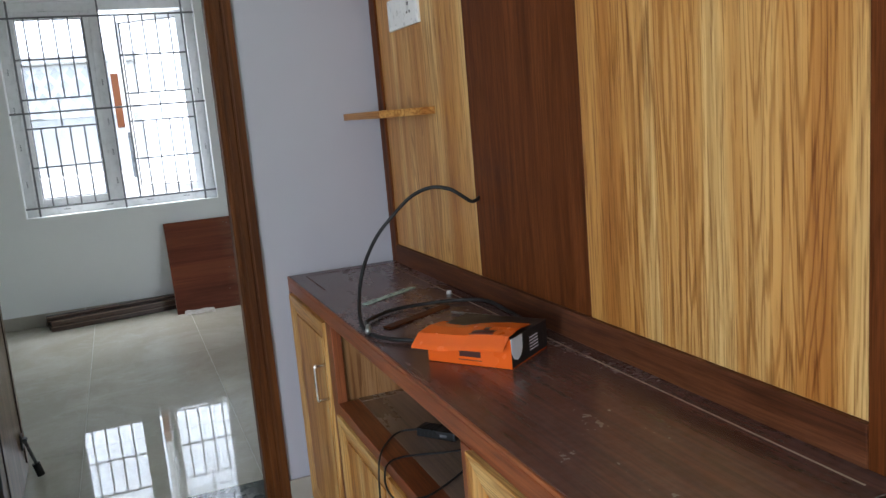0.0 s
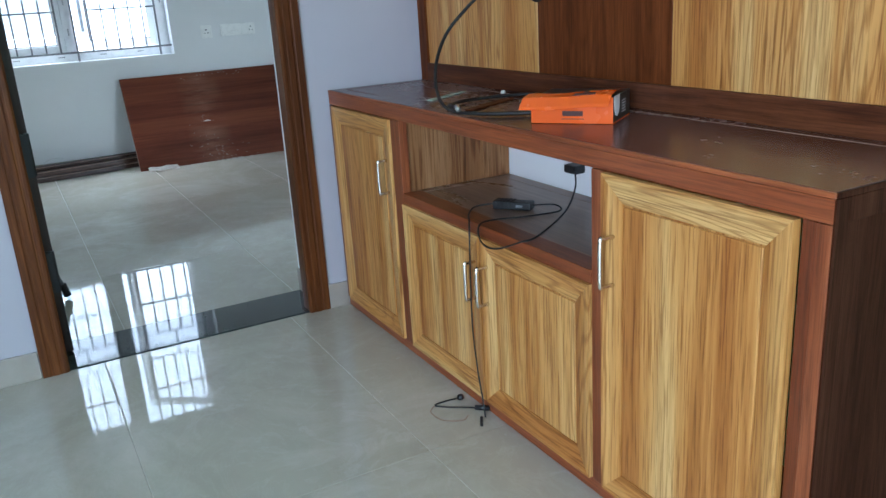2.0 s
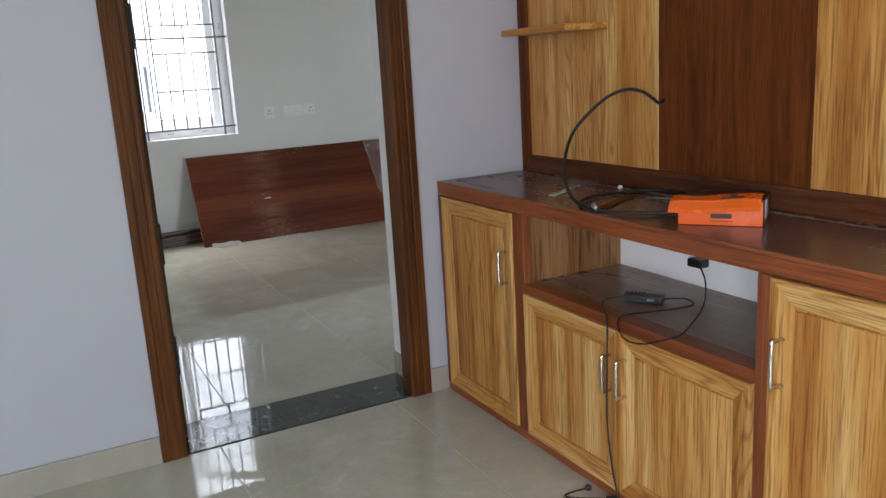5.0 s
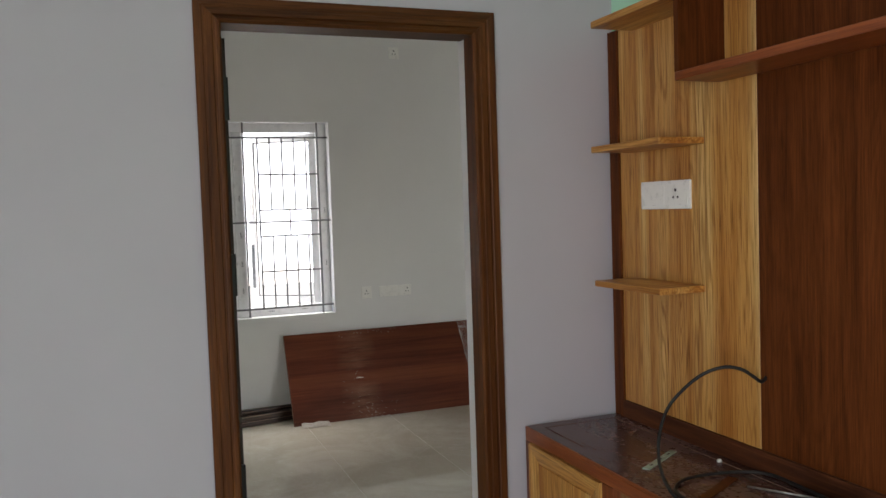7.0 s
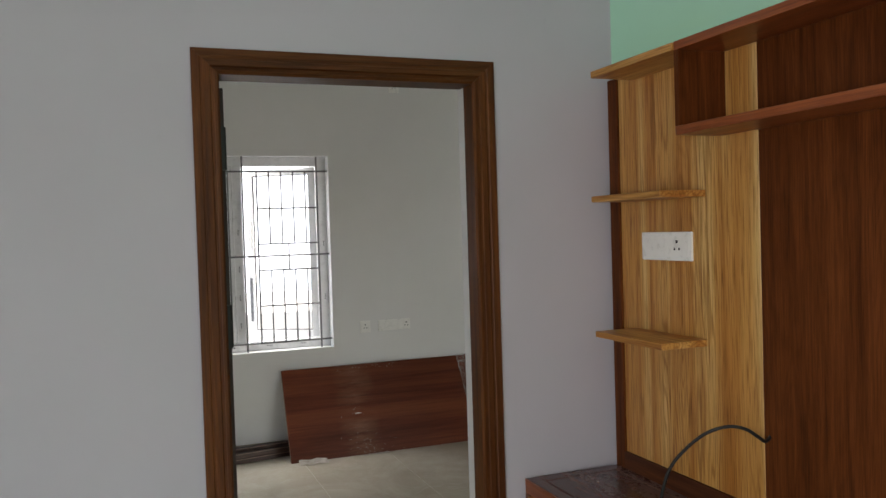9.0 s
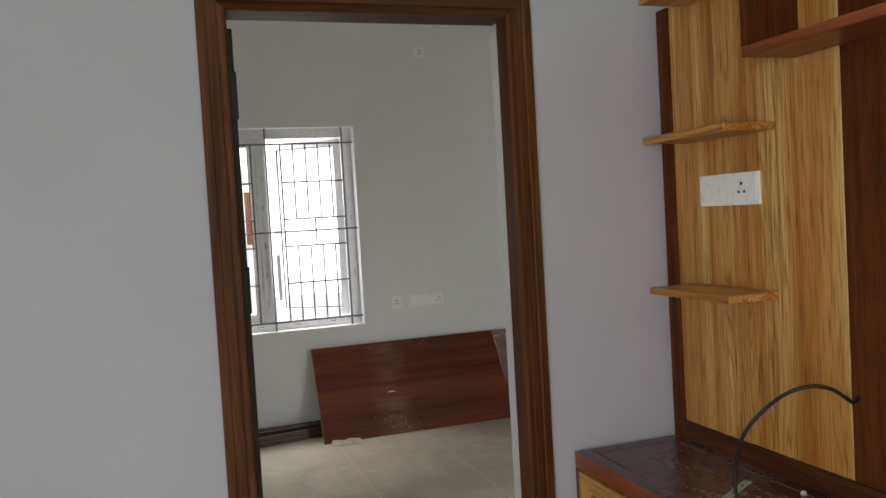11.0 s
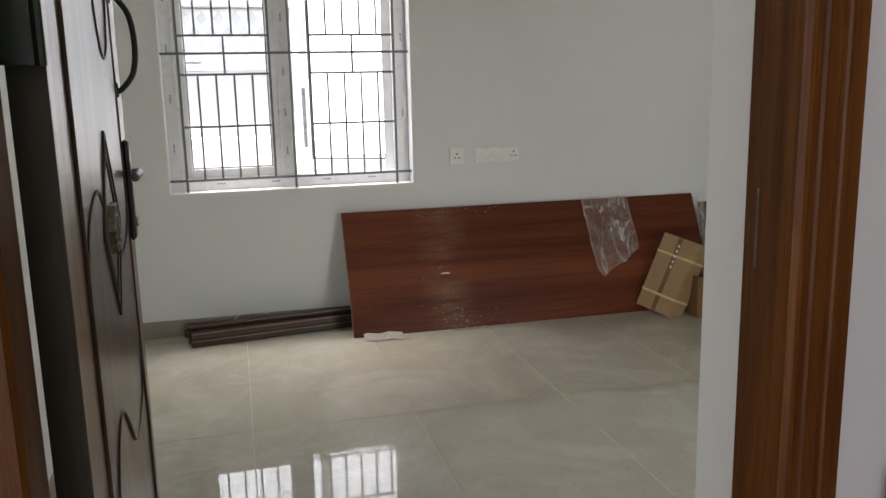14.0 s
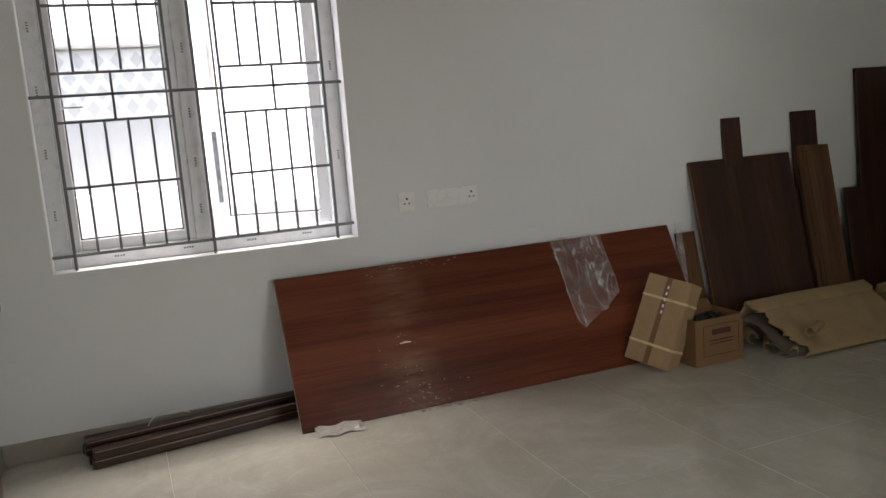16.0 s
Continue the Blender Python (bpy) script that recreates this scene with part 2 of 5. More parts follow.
M["leaf_edge"] = wood("door_edge_dark", (0.02, 0.009, 0.006), (0.032, 0.014, 0.009), (0.045, 0.02, 0.013), "z", 24, 0.5, 0.3)
M["panel"] = wood("mahogany_sheet", (0.092, 0.0215, 0.01), (0.148, 0.036, 0.0165), (0.2, 0.056, 0.025), "x", 6, 0.3, 0.12, pore=0.4, spec=0.3)
nt = M["panel"].node_tree
bs = nt.nodes["Principled BSDF"]
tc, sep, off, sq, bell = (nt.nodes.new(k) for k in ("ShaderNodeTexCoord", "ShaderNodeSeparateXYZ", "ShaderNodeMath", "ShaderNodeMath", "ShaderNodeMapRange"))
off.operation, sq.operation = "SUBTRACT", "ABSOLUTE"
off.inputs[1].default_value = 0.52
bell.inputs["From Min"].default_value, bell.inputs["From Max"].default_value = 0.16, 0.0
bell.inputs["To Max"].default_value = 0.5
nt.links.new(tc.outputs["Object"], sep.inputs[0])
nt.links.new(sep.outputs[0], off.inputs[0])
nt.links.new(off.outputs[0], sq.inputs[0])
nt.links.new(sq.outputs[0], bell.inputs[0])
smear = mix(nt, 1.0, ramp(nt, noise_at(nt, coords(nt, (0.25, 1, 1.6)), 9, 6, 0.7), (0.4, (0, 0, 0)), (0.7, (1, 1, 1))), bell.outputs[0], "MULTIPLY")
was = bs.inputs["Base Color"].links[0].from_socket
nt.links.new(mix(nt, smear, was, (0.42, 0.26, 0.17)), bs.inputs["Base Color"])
M["board_z"] = wood("dark_brown_board", (0.036, 0.0115, 0.005), (0.054, 0.0175, 0.0075), (0.074, 0.026, 0.0115), "z", 14, 0.42, 0.3)
M["board_tan"] = wood("brown_pine_board", (0.1, 0.042, 0.017), (0.145, 0.066, 0.027), (0.2, 0.1, 0.045), "z", 14, 0.45, 0.4)
M["strip"] = wood("dark_edge_strip", (0.03, 0.0125, 0.006), (0.054, 0.022, 0.0105), (0.088, 0.038, 0.019), "x", 24, 0.4, 0.3)
M["wall_lilac"] = paint("white_lilac_wall_paint", (0.452, 0.436, 0.472))
M["wall_mint"] = paint("pale_mint_wall_paint", (0.45, 0.8, 0.6))
M["wall_bed"] = paint("white_bedroom_wall_paint", (0.8, 0.802, 0.785))
M["ceiling"] = paint("white_ceiling_paint", (0.82, 0.84, 0.82))
M["reveal"] = paint("white_reveal_paint", (0.9, 0.905, 0.91))
M["gasket"] = plain("black_rubber_gasket", (0.03, 0.03, 0.032), 0.6)
M["tile"] = floor_tile("polished_beige_tile", (0.415, 0.386, 0.315), (0.478, 0.447, 0.37), (0.54, 0.51, 0.44))
M["grout"] = plain("pale_grout", (0.53, 0.505, 0.44), 0.8)
M["skirt"] = plain("beige_skirting_tile", (0.36, 0.32, 0.27), 0.22, 0, 0.08, 8)
M["granite"] = plain("black_granite", (0.035, 0.042, 0.042), 0.05, 0, 0.75, 34)
M["upvc"] = plain("white_upvc", (0.84, 0.845, 0.85), 0.3, 0, 0.04, 20)
M["film"] = plain("grey_protective_film_print", (0.16, 0.17, 0.18), 0.5, 0, 0.5, 50)
M["grille"] = plain("grey_painted_steel", (0.17, 0.175, 0.18), 0.5, 0.2)
M["glass"] = glass("clear_glass")
M["switch"] = plain("white_switch_plastic", (0.88, 0.88, 0.84), 0.3, 0, 0.03)
M["hole"] = plain("dark_socket_hole", (0.02, 0.02, 0.02), 0.6)
M["black"] = plain("black_plastic", (0.012, 0.012, 0.013), 0.42, 0, 0.2)
M["rubber"] = plain("black_cable_sheath", (0.008, 0.008, 0.008), 0.55, 0, 0.2)
M["chrome"] = plain("warm_chrome", (0.66, 0.6, 0.52), 0.2, 1.0, 0.06, 60)
M["brass"] = plain("antique_brass", (0.17, 0.135, 0.095), 0.45, 0.8, 0.5, 90)
M["orange"] = plain("glossy_orange_card", (0.8, 0.125, 0.012), 0.25, 0, 0.03, 12)
M["card_white"] = plain("white_card", (0.72, 0.70, 0.78), 0.5, 0, 0.04)
M["ink"] = plain("dark_print", (0.06, 0.015, 0.01), 0.5)
M["carton"] = plain("brown_cardboard", (0.34, 0.22, 0.115), 0.75, 0, 0.12, 12)
M["scrap"] = plain("pale_torn_film", (0.33, 0.3, 0.26), 0.4, 0, 0.2, 60)
M["carton_dark"] = plain("brown_cardboard_printed", (0.19, 0.098, 0.04), 0.75, 0, 0.12, 12)
M["tape"] = plain("yellow_strapping", (0.62, 0.5, 0.26), 0.3)
M["paper"] = plain("brown_wrapping_board", (0.36, 0.245, 0.125), 0.8, 0, 0.18, 9)
M["dark_steel"] = plain("tarnished_steel", (0.16, 0.165, 0.165), 0.42, 0.85, 0.5, 70)
M["pale_timber"] = wood("pale_yellow_timber", (0.3, 0.2, 0.075), (0.42, 0.3, 0.125), (0.52, 0.4, 0.19), "x", 18, 0.6, 0.4)
M["jali"] = paint("grey_green_lattice_paint", (0.42, 0.435, 0.43), 0.8)
M["paper_dark"] = plain("grey_brown_liner", (0.12, 0.095, 0.07), 0.85, 0, 0.3, 14)
M["steel"] = plain("dull_steel", (0.5, 0.52, 0.5), 0.35, 0.9, 0.25, 60)
M["green"] = plain("pale_green_plastic", (0.42, 0.55, 0.48), 0.25)
M["white_bit"] = plain("white_plastic_bit", (0.75, 0.75, 0.72), 0.5)
M["gold_line"] = plain("pale_edge_line", (0.3, 0.21, 0.15), 0.4)
M["render"] = paint("white_outside_render", (0.5, 0.5, 0.485), 0.8)
M["render_grey"] = paint("grey_outside_render", (0.4, 0.415, 0.41), 0.8, 0.12)
M["render_pale"] = paint("pale_lattice_paint", (0.56, 0.57, 0.56), 0.8)
M["orange_paint"] = paint("orange_outside_paint", (0.11, 0.033, 0.008), 0.7)
M["inlay"] = plain("pale_grey_inlay", (0.26, 0.21, 0.19), 0.45, 0, 0.15, 30)
# the sunlit look of the house's base is put into this white
M["render_sunlit"] = paint("sunlit_white_base_paint", (0.82, 0.82, 0.8), 0.8)
M["earth"] = plain("pale_concrete_ground", (0.42, 0.41, 0.39), 0.9, 0, 0.15, 3)

m, nt, b = material("clear_plastic_film", 0.1, 0, 0.9)
b.inputs["Base Color"].default_value = (0.95, 0.93, 0.9, 1)
folds = noise_at(nt, coords(nt, (1, 1, 0.3)), 9, 2, 0.5, 1.2)
cross = noise_at(nt, coords(nt, (0.6, 1, 1)), 7, 2, 0.5, 1.5)
# highlights of the crumpled folds, drawn as narrow streaks of higher opacity
fold_glints = mix(nt, 0.5, ramp(nt, folds, (0.3, (0.07,) * 3), (0.46, (0.12,) * 3), (0.5, (0.62,) * 3), (0.55, (0.1,) * 3), (0.7, (0.05,) * 3)), ramp(nt, cross, (0.45, (0.06,) * 3), (0.5, (0.34,) * 3), (0.56, (0.05,) * 3)))
nt.links.new(fold_glints, b.inputs["Alpha"])
bump(nt, b, noise_at(nt, coords(nt, (1, 1, 0.5)), 12, 4, 0.6, 1.2), 1.0, 0.012)
M["wrap"] = m
# pale see-through lines that draw the glints along the film's creases
m, nt, b = material("plastic_film_crease_glint", 0.15, 0, 0.9)
b.inputs["Base Color"].default_value = (0.9, 0.88, 0.85, 1)
b.inputs["Alpha"].default_value = 0.3
M["crease"] = m
m, nt, b = material("bright_hazy_sky", 1.0, 0)
b.inputs["Base Color"].default_value = (0.8, 0.85, 0.9, 1)
b.inputs["Emission Color"].default_value = (0.97, 0.985, 1.0, 1)
b.inputs["Emission Strength"].default_value = 0.5
M["haze"] = m


# ---------------- mesh helpers ----------------
ORIGIN = {}


def thing(name, label, category, at=(0, 0, 0), group="", turn=None):
    """An empty at the base of a thing, which parents its parts."""
    ob = new(name)
    ob.empty_display_size = 0.05
    ob.matrix_world = Matrix.Translation(at) if turn is None else turn
    ORIGIN[ob] = Vector(at) if turn is None else Vector((0, 0, 0))
    return tagged(ob, label, category, group)


def part(name, bm, mat, parent=None, label="", smooth=False, kind=""):
    """One mesh object from a bmesh. Under an upright thing it is given in the room's metres, under a turned one in the thing's own."""
    o = ORIGIN.get(parent, Vector((0, 0, 0)))
    bmesh.ops.recalc_face_normals(bm, faces=bm.faces)
    if o.length > 0:
        bmesh.ops.translate(bm, vec=-o, verts=bm.verts)
    me = bpy.data.meshes.new(name)
    bm.to_mesh(me)
    bm.free()
    me.materials.append(mat)
    if smooth:
        me.polygons.foreach_set("use_smooth", [True] * len(me.polygons))
    ob = new(name, me)
    ob.parent = parent
    ORIGIN[ob] = o
    return tagged(ob, label, kind=kind)


def box(bm, x0, x1, y0, y1, z0, z1):
    x0, x1, y0, y1, z0, z1 = min(x0, x1), max(x0, x1), min(y0, y1), max(y0, y1), min(z0, z1), max(z0, z1)
    v = [bm.verts.new((x, y, z)) for x in (x0, x1) for y in (y0, y1) for z in (z0, z1)]
    for f in ((0, 1, 3, 2), (4, 6, 7, 5), (0, 4, 5, 1), (2, 3, 7, 6), (0, 2, 6, 4), (1, 5, 7, 3)):
        bm.faces.new([v[i] for i in f])
    return v


def block(x0, x1, y0, y1, z0, z1, bevel=0.0, segments=2):
    bm = bmesh.new()
    box(bm, x0, x1, y0, y1, z0, z1)
    if bevel:
        bmesh.ops.bevel(bm, geom=bm.edges[:], offset=bevel, segments=segments, affect="EDGES", profile=0.6)
    return bm


def blocks(*sizes):
    bm = bmesh.new()
    for s in sizes:
        box(bm, *s)
    return bm


def rod(bm, a, b_, r, sides=8):
    a, b_ = Vector(a), Vector(b_)
    m4 = Matrix.Translation((a + b_) / 2) @ (b_ - a).to_track_quat("Z", "Y").to_matrix().to_4x4()
    bmesh.ops.create_cone(bm, cap_ends=True, segments=sides, radius1=r, radius2=r, depth=(b_ - a).length, matrix=m4)


def smooth_line(points, steps=10):
    """A Catmull-Rom line through the points."""
    p = [Vector(q) for q in points]
    p = [2 * p[0] - p[1], *p, 2 * p[-1] - p[-2]]
    out = []
    for i in range(1, len(p) - 2):
        for s in range(steps):
            t = s / steps
            out.append(0.5 * (2 * p[i] + (p[i + 1] - p[i - 1]) * t + (2 * p[i - 1] - 5 * p[i] + 4 * p[i + 1] - p[i + 2]) * t * t
                              + (3 * p[i] - p[i - 1] - 3 * p[i + 1] + p[i + 2]) * t ** 3))
    return out + [p[-2]]


def tube(bm, points, r, sides=8, steps=8):
    line = smooth_line(points, steps) if steps else [Vector(q) for q in points]
    rings, up = [], Vector((0.13, 0.21, 0.97))
    for i, q in enumerate(line):
        d = (line[min(i + 1, len(line) - 1)] - line[max(i - 1, 0)]).normalized()
        a = d.cross(up)
        a = a.normalized() if a.length > 1e-4 else Vector((1, 0, 0))
        c = d.cross(a)
        up = a.cross(d)
        rings.append([bm.verts.new(q + r * (math.cos(k * math.tau / sides) * a + math.sin(k * math.tau / sides) * c)) for k in range(sides)])
    for s, t in zip(rings, rings[1:]):
        for k in range(sides):
            bm.faces.new((s[k], s[(k + 1) % sides], t[(k + 1) % sides], t[k]))
    bm.faces.new(rings[0])
    bm.faces.new(rings[-1])
    return bm


def prism(bm, outline, axis, a, b_):
    """A solid between two planes across an axis; the outline is given in the other two coordinates, in order."""
    def at(p, v):
        return {"x": (v, p[0], p[1]), "y": (p[0], v, p[1]), "z": (p[0], p[1], v)}[axis]
    lo, hi = [bm.verts.new(at(p, a)) for p in outline], [bm.verts.new(at(p, b_)) for p in outline]
    bm.faces.new(lo)
    bm.faces.new(hi)
    n = len(outline)
    for k in range(n):
        bm.faces.new((lo[k], lo[(k + 1) % n], hi[(k + 1) % n], hi[k]))
    return bm


def structure(name, bm, mat, label, category="wall"):
    return tagged(part(name, bm, mat), label, category, kind="structure")


# ---------------- the plan, in metres ----------------
WALL_Y, BACK_Y = 2.43, 2.68          # the wall with the door: living side and bedroom side
FAR_Y = 5.985                        # bedroom wall with the window
TV_X = 0.81                          # living room wall behind the television unit
BED_L, BED_R = -0.92, 4.02
LIV_L, LIV_B = -3.2, -3.2
HIGH = 3.05
DOOR_L, DOOR_R, DOOR_H = -0.505, 0.283, 2.06     # clear of the frame
WIN_L, WIN_R, WIN_B, WIN_T = -0.635, 0.632, 0.742, 2.172

# ---------------- large structure ----------------
floor = structure("floor", blocks((LIV_L - 0.25, BED_R + 0.25, LIV_B - 0.25, FAR_Y + 0.25, -0.12, -0.0015)), M["grout"],
                  "polished beige vitrified tile floor with pale joints", "floor")
structure("wall_north", blocks((LIV_L - 0.25, DOOR_L - 0.058, WALL_Y, BACK_Y, 0, HIGH), (DOOR_R + 0.058, TV_X, WALL_Y, BACK_Y, 0, HIGH),
                               (DOOR_L - 0.058, DOOR_R + 0.058, WALL_Y, BACK_Y, DOOR_H + 0.058, HIGH)),
          M["wall_lilac"], "white lilac painted wall with a doorway")
structure("wall_east", blocks((TV_X, TV_X + 0.22, LIV_B, BACK_Y - 0.02, 0, HIGH)), M["wall_mint"], "pale mint painted wall behind the television unit")
# openings in the west and south walls are added to let lamp light in
structure("wall_west", blocks((LIV_L - 0.25, LIV_L, LIV_B, -3.1, 0, HIGH), (LIV_L - 0.25, LIV_L, -1.2, WALL_Y, 0, HIGH),
                              (LIV_L - 0.25, LIV_L, -3.1, -1.2, 0, 0.3), (LIV_L - 0.25, LIV_L, -3.1, -1.2, 2.2, HIGH)),
          M["wall_lilac"], "white lilac painted wall with an unseen opening added for light")
structure("wall_south", blocks((LIV_L - 0.25, -2.7, LIV_B - 0.25, LIV_B, 0, HIGH), (-0.5, TV_X + 0.22, LIV_B - 0.25, LIV_B, 0, HIGH),
                               (-2.7, -0.5, LIV_B - 0.25, LIV_B, 2.25, HIGH)),
          M["wall_lilac"], "white lilac painted wall with a wide unseen opening added for light")
structure("bedroom_wall_north", blocks((BED_L - 0.25, WIN_L, FAR_Y, FAR_Y + 0.23, 0, HIGH), (WIN_R, BED_R + 0.25, FAR_Y, FAR_Y + 0.23, 0, HIGH),
                                       (WIN_L, WIN_R, FAR_Y, FAR_Y + 0.23, 0, WIN_B), (WIN_L, WIN_R, FAR_Y, FAR_Y + 0.23, WIN_T, HIGH)),
          M["wall_bed"], "white painted bedroom wall with a window")
structure("bedroom_wall_west", blocks((BED_L - 0.25, BED_L, BACK_Y, FAR_Y, 0, HIGH)), M["wall_bed"], "white painted bedroom wall")
structure("bedroom_wall_east", blocks((BED_R, BED_R + 0.25, BACK_Y, FAR_Y, 0, HIGH)), M["wall_bed"], "white painted bedroom wall")
structure("bedroom_wall_south", blocks((BED_L, DOOR_L - 0.059, BACK_Y, BACK_Y + 0.004, 0, HIGH), (DOOR_R + 0.059, 1.03, BACK_Y, BACK_Y + 0.004, 0, HIGH),
                                       (DOOR_L - 0.059, DOOR_R + 0.059, BACK_Y, BACK_Y + 0.004, DOOR_H + 0.059, HIGH)),
          M["wall_bed"], "white painted bedroom wall beside the doorway")
# the gap in this wall is added, out of view, for the fill lamp
structure("bedroom_wall_southeast", blocks((1.03, 1.15, WALL_Y, BACK_Y, 0, HIGH), (2.05, BED_R + 0.25, WALL_Y, BACK_Y, 0, HIGH), (1.15, 2.05, WALL_Y, BACK_Y, 2.1, HIGH)),
          M["wall_bed"], "white painted bedroom wall with an unseen doorway added for light")
structure("ceiling_living", blocks((LIV_L - 0.25, BED_R + 0.25, LIV_B - 0.25, BACK_Y - 0.1, HIGH, HIGH + 0.15)), M["ceiling"], "plain white painted ceiling", "ceiling")
structure("ceiling_bedroom", blocks((LIV_L - 0.25, BED_R + 0.25, BACK_Y - 0.1, FAR_Y + 0.23, HIGH, HIGH + 0.15)), M["ceiling"], "plain white painted ceiling", "ceiling")
structure("threshold", block(DOOR_L - 0.056, DOOR_R + 0.056, 2.434, 2.672, -0.02, 0.004, 0.002), M["granite"], "polished black granite door sill", "threshold")


# doorway sides behind the frame: added linings whose paler paint carries the bedroom's light
structure("door_reveal", blocks((DOOR_R + 0.0555, DOOR_R + 0.0579, 2.534, BACK_Y + 0.0038, 0.089, DOOR_H + 0.0555), (DOOR_L - 0.0579, DOOR_L - 0.0555, 2.534, BACK_Y + 0.0038, 0.005, DOOR_H + 0.0555),
                                 (DOOR_L - 0.0555, DOOR_R + 0.0555, 2.534, BACK_Y + 0.0038, DOOR_H + 0.0556, DOOR_H + 0.0579)),
          M["wall_bed"], "white lining of the doorway side, paler to look lit", "wall")


def skirting(name, *runs):
    for n, r in enumerate(runs):
        structure(name, block(*r, 0, 0.088, 0.003), M["skirt"], "beige tiled skirting along the wall", "skirting")


skirting("baseboard", (LIV_L, -0.584, WALL_Y - 0.011, WALL_Y), (0.358, 0.432, WALL_Y - 0.011, WALL_Y), (TV_X - 0.011, TV_X, LIV_B, 0.512),
         (BED_L + 0.011, BED_R, FAR_Y - 0.011, FAR_Y), (BED_L, BED_L + 0.011, BACK_Y + 0.004, FAR_Y),
         (DOOR_R + 0.059, 1.03, BACK_Y + 0.004, BACK_Y + 0.015), (2.05, BED_R, BACK_Y, BACK_Y + 0.011), (DOOR_R + 0.047, DOOR_R + 0.058, 2.54, BACK_Y + 0.003),
         (BED_R - 0.011, BED_R, BACK_Y + 0.015, FAR_Y - 0.011), (LIV_L, LIV_L + 0.011, LIV_B, WALL_Y - 0.011))


# ---------------- doorway: teak frame ----------------
def door_frame():
    d = thing("door_frame", "varnished teak door frame with grooved moulding", "door frame", (-0.12, WALL_Y, 0))
    tagged(d, kind="structure")
    y0, y1 = WALL_Y - 0.012, 2.533
    for side, xo, xi in (("jamb", DOOR_L - 0.077, DOOR_L), ("jamb", DOOR_R + 0.075, DOOR_R)):
        s = 1 if xi > xo else -1
        # grooved profile of the post, seen from above
        out = [(xo, y0), (xo + s * 0.022, y0), (xo + s * 0.025, y0 + 0.002), (xo + s * 0.03, y0 + 0.002), (xo + s * 0.033, y0), (xo + s * 0.05, y0),
               (xo + s * 0.053, y0 + 0.003), (xo + s * 0.06, y0 + 0.003), (xo + s * 0.063, y0 + 0.002), (xi - s * 0.006, y0 + 0.002), (xi, y0 + 0.008),
               (xi, y1 - 0.045), (xi - s * 0.014, y1 - 0.045), (xi - s * 0.014, y1), (xi - s * 0.056, y1), (xi - s * 0.056, WALL_Y - 0.001), (xo, WALL_Y - 0.001)]
        bm = prism(bmesh.new(), out, "z", 0.0, DOOR_H)
        for v in bm.verts:      # mitred top
            if v.co.z > 1:
                v.co.z = DOOR_H + abs(v.co.x - xi) * 0.072 / 0.077 - 0.0003
        part(side, bm, M["teak_z"], d)
    z0, z1 = DOOR_H, DOOR_H + 0.072
    out = [(y0, z1), (y0, z1 - 0.022), (y0 + 0.002, z1 - 0.025), (y0 + 0.002, z1 - 0.03), (y0, z1 - 0.033), (y0, z1 - 0.048), (y0 + 0.006, z1 - 0.052),
           (y0 + 0.002, z0 + 0.008), (y0 + 0.008, z0), (y1, z0), (y1, z0 + 0.056), (WALL_Y - 0.001, z0 + 0.056), (WALL_Y - 0.001, z1)]
    bm = prism(bmesh.new(), out, "x", DOOR_L, DOOR_R)
    for v in bm.verts:          # mitred ends
        v.co.x += (v.co.z - z0) * (0.077 if v.co.x > 0 else -0.077) / 0.072
    part("head", bm, M["teak_x"], d, "darker teak head piece")
    part("strike_plate", block(DOOR_R + 0.0115, DOOR_R + 0.0142, 2.489, 2.508, 1.005, 1.10, 0.0004), M["dark_steel"], d, "tarnished steel strike plate")
    part("latch_hole", blocks((DOOR_R + 0.011, DOOR_R + 0.0115, 2.494, 2.503, 1.03, 1.05), (DOOR_R + 0.011, DOOR_R + 0.0115, 2.494, 2.503, 1.062, 1.085)), M["hole"], d, "dark latch holes")
    return d


door_frame()


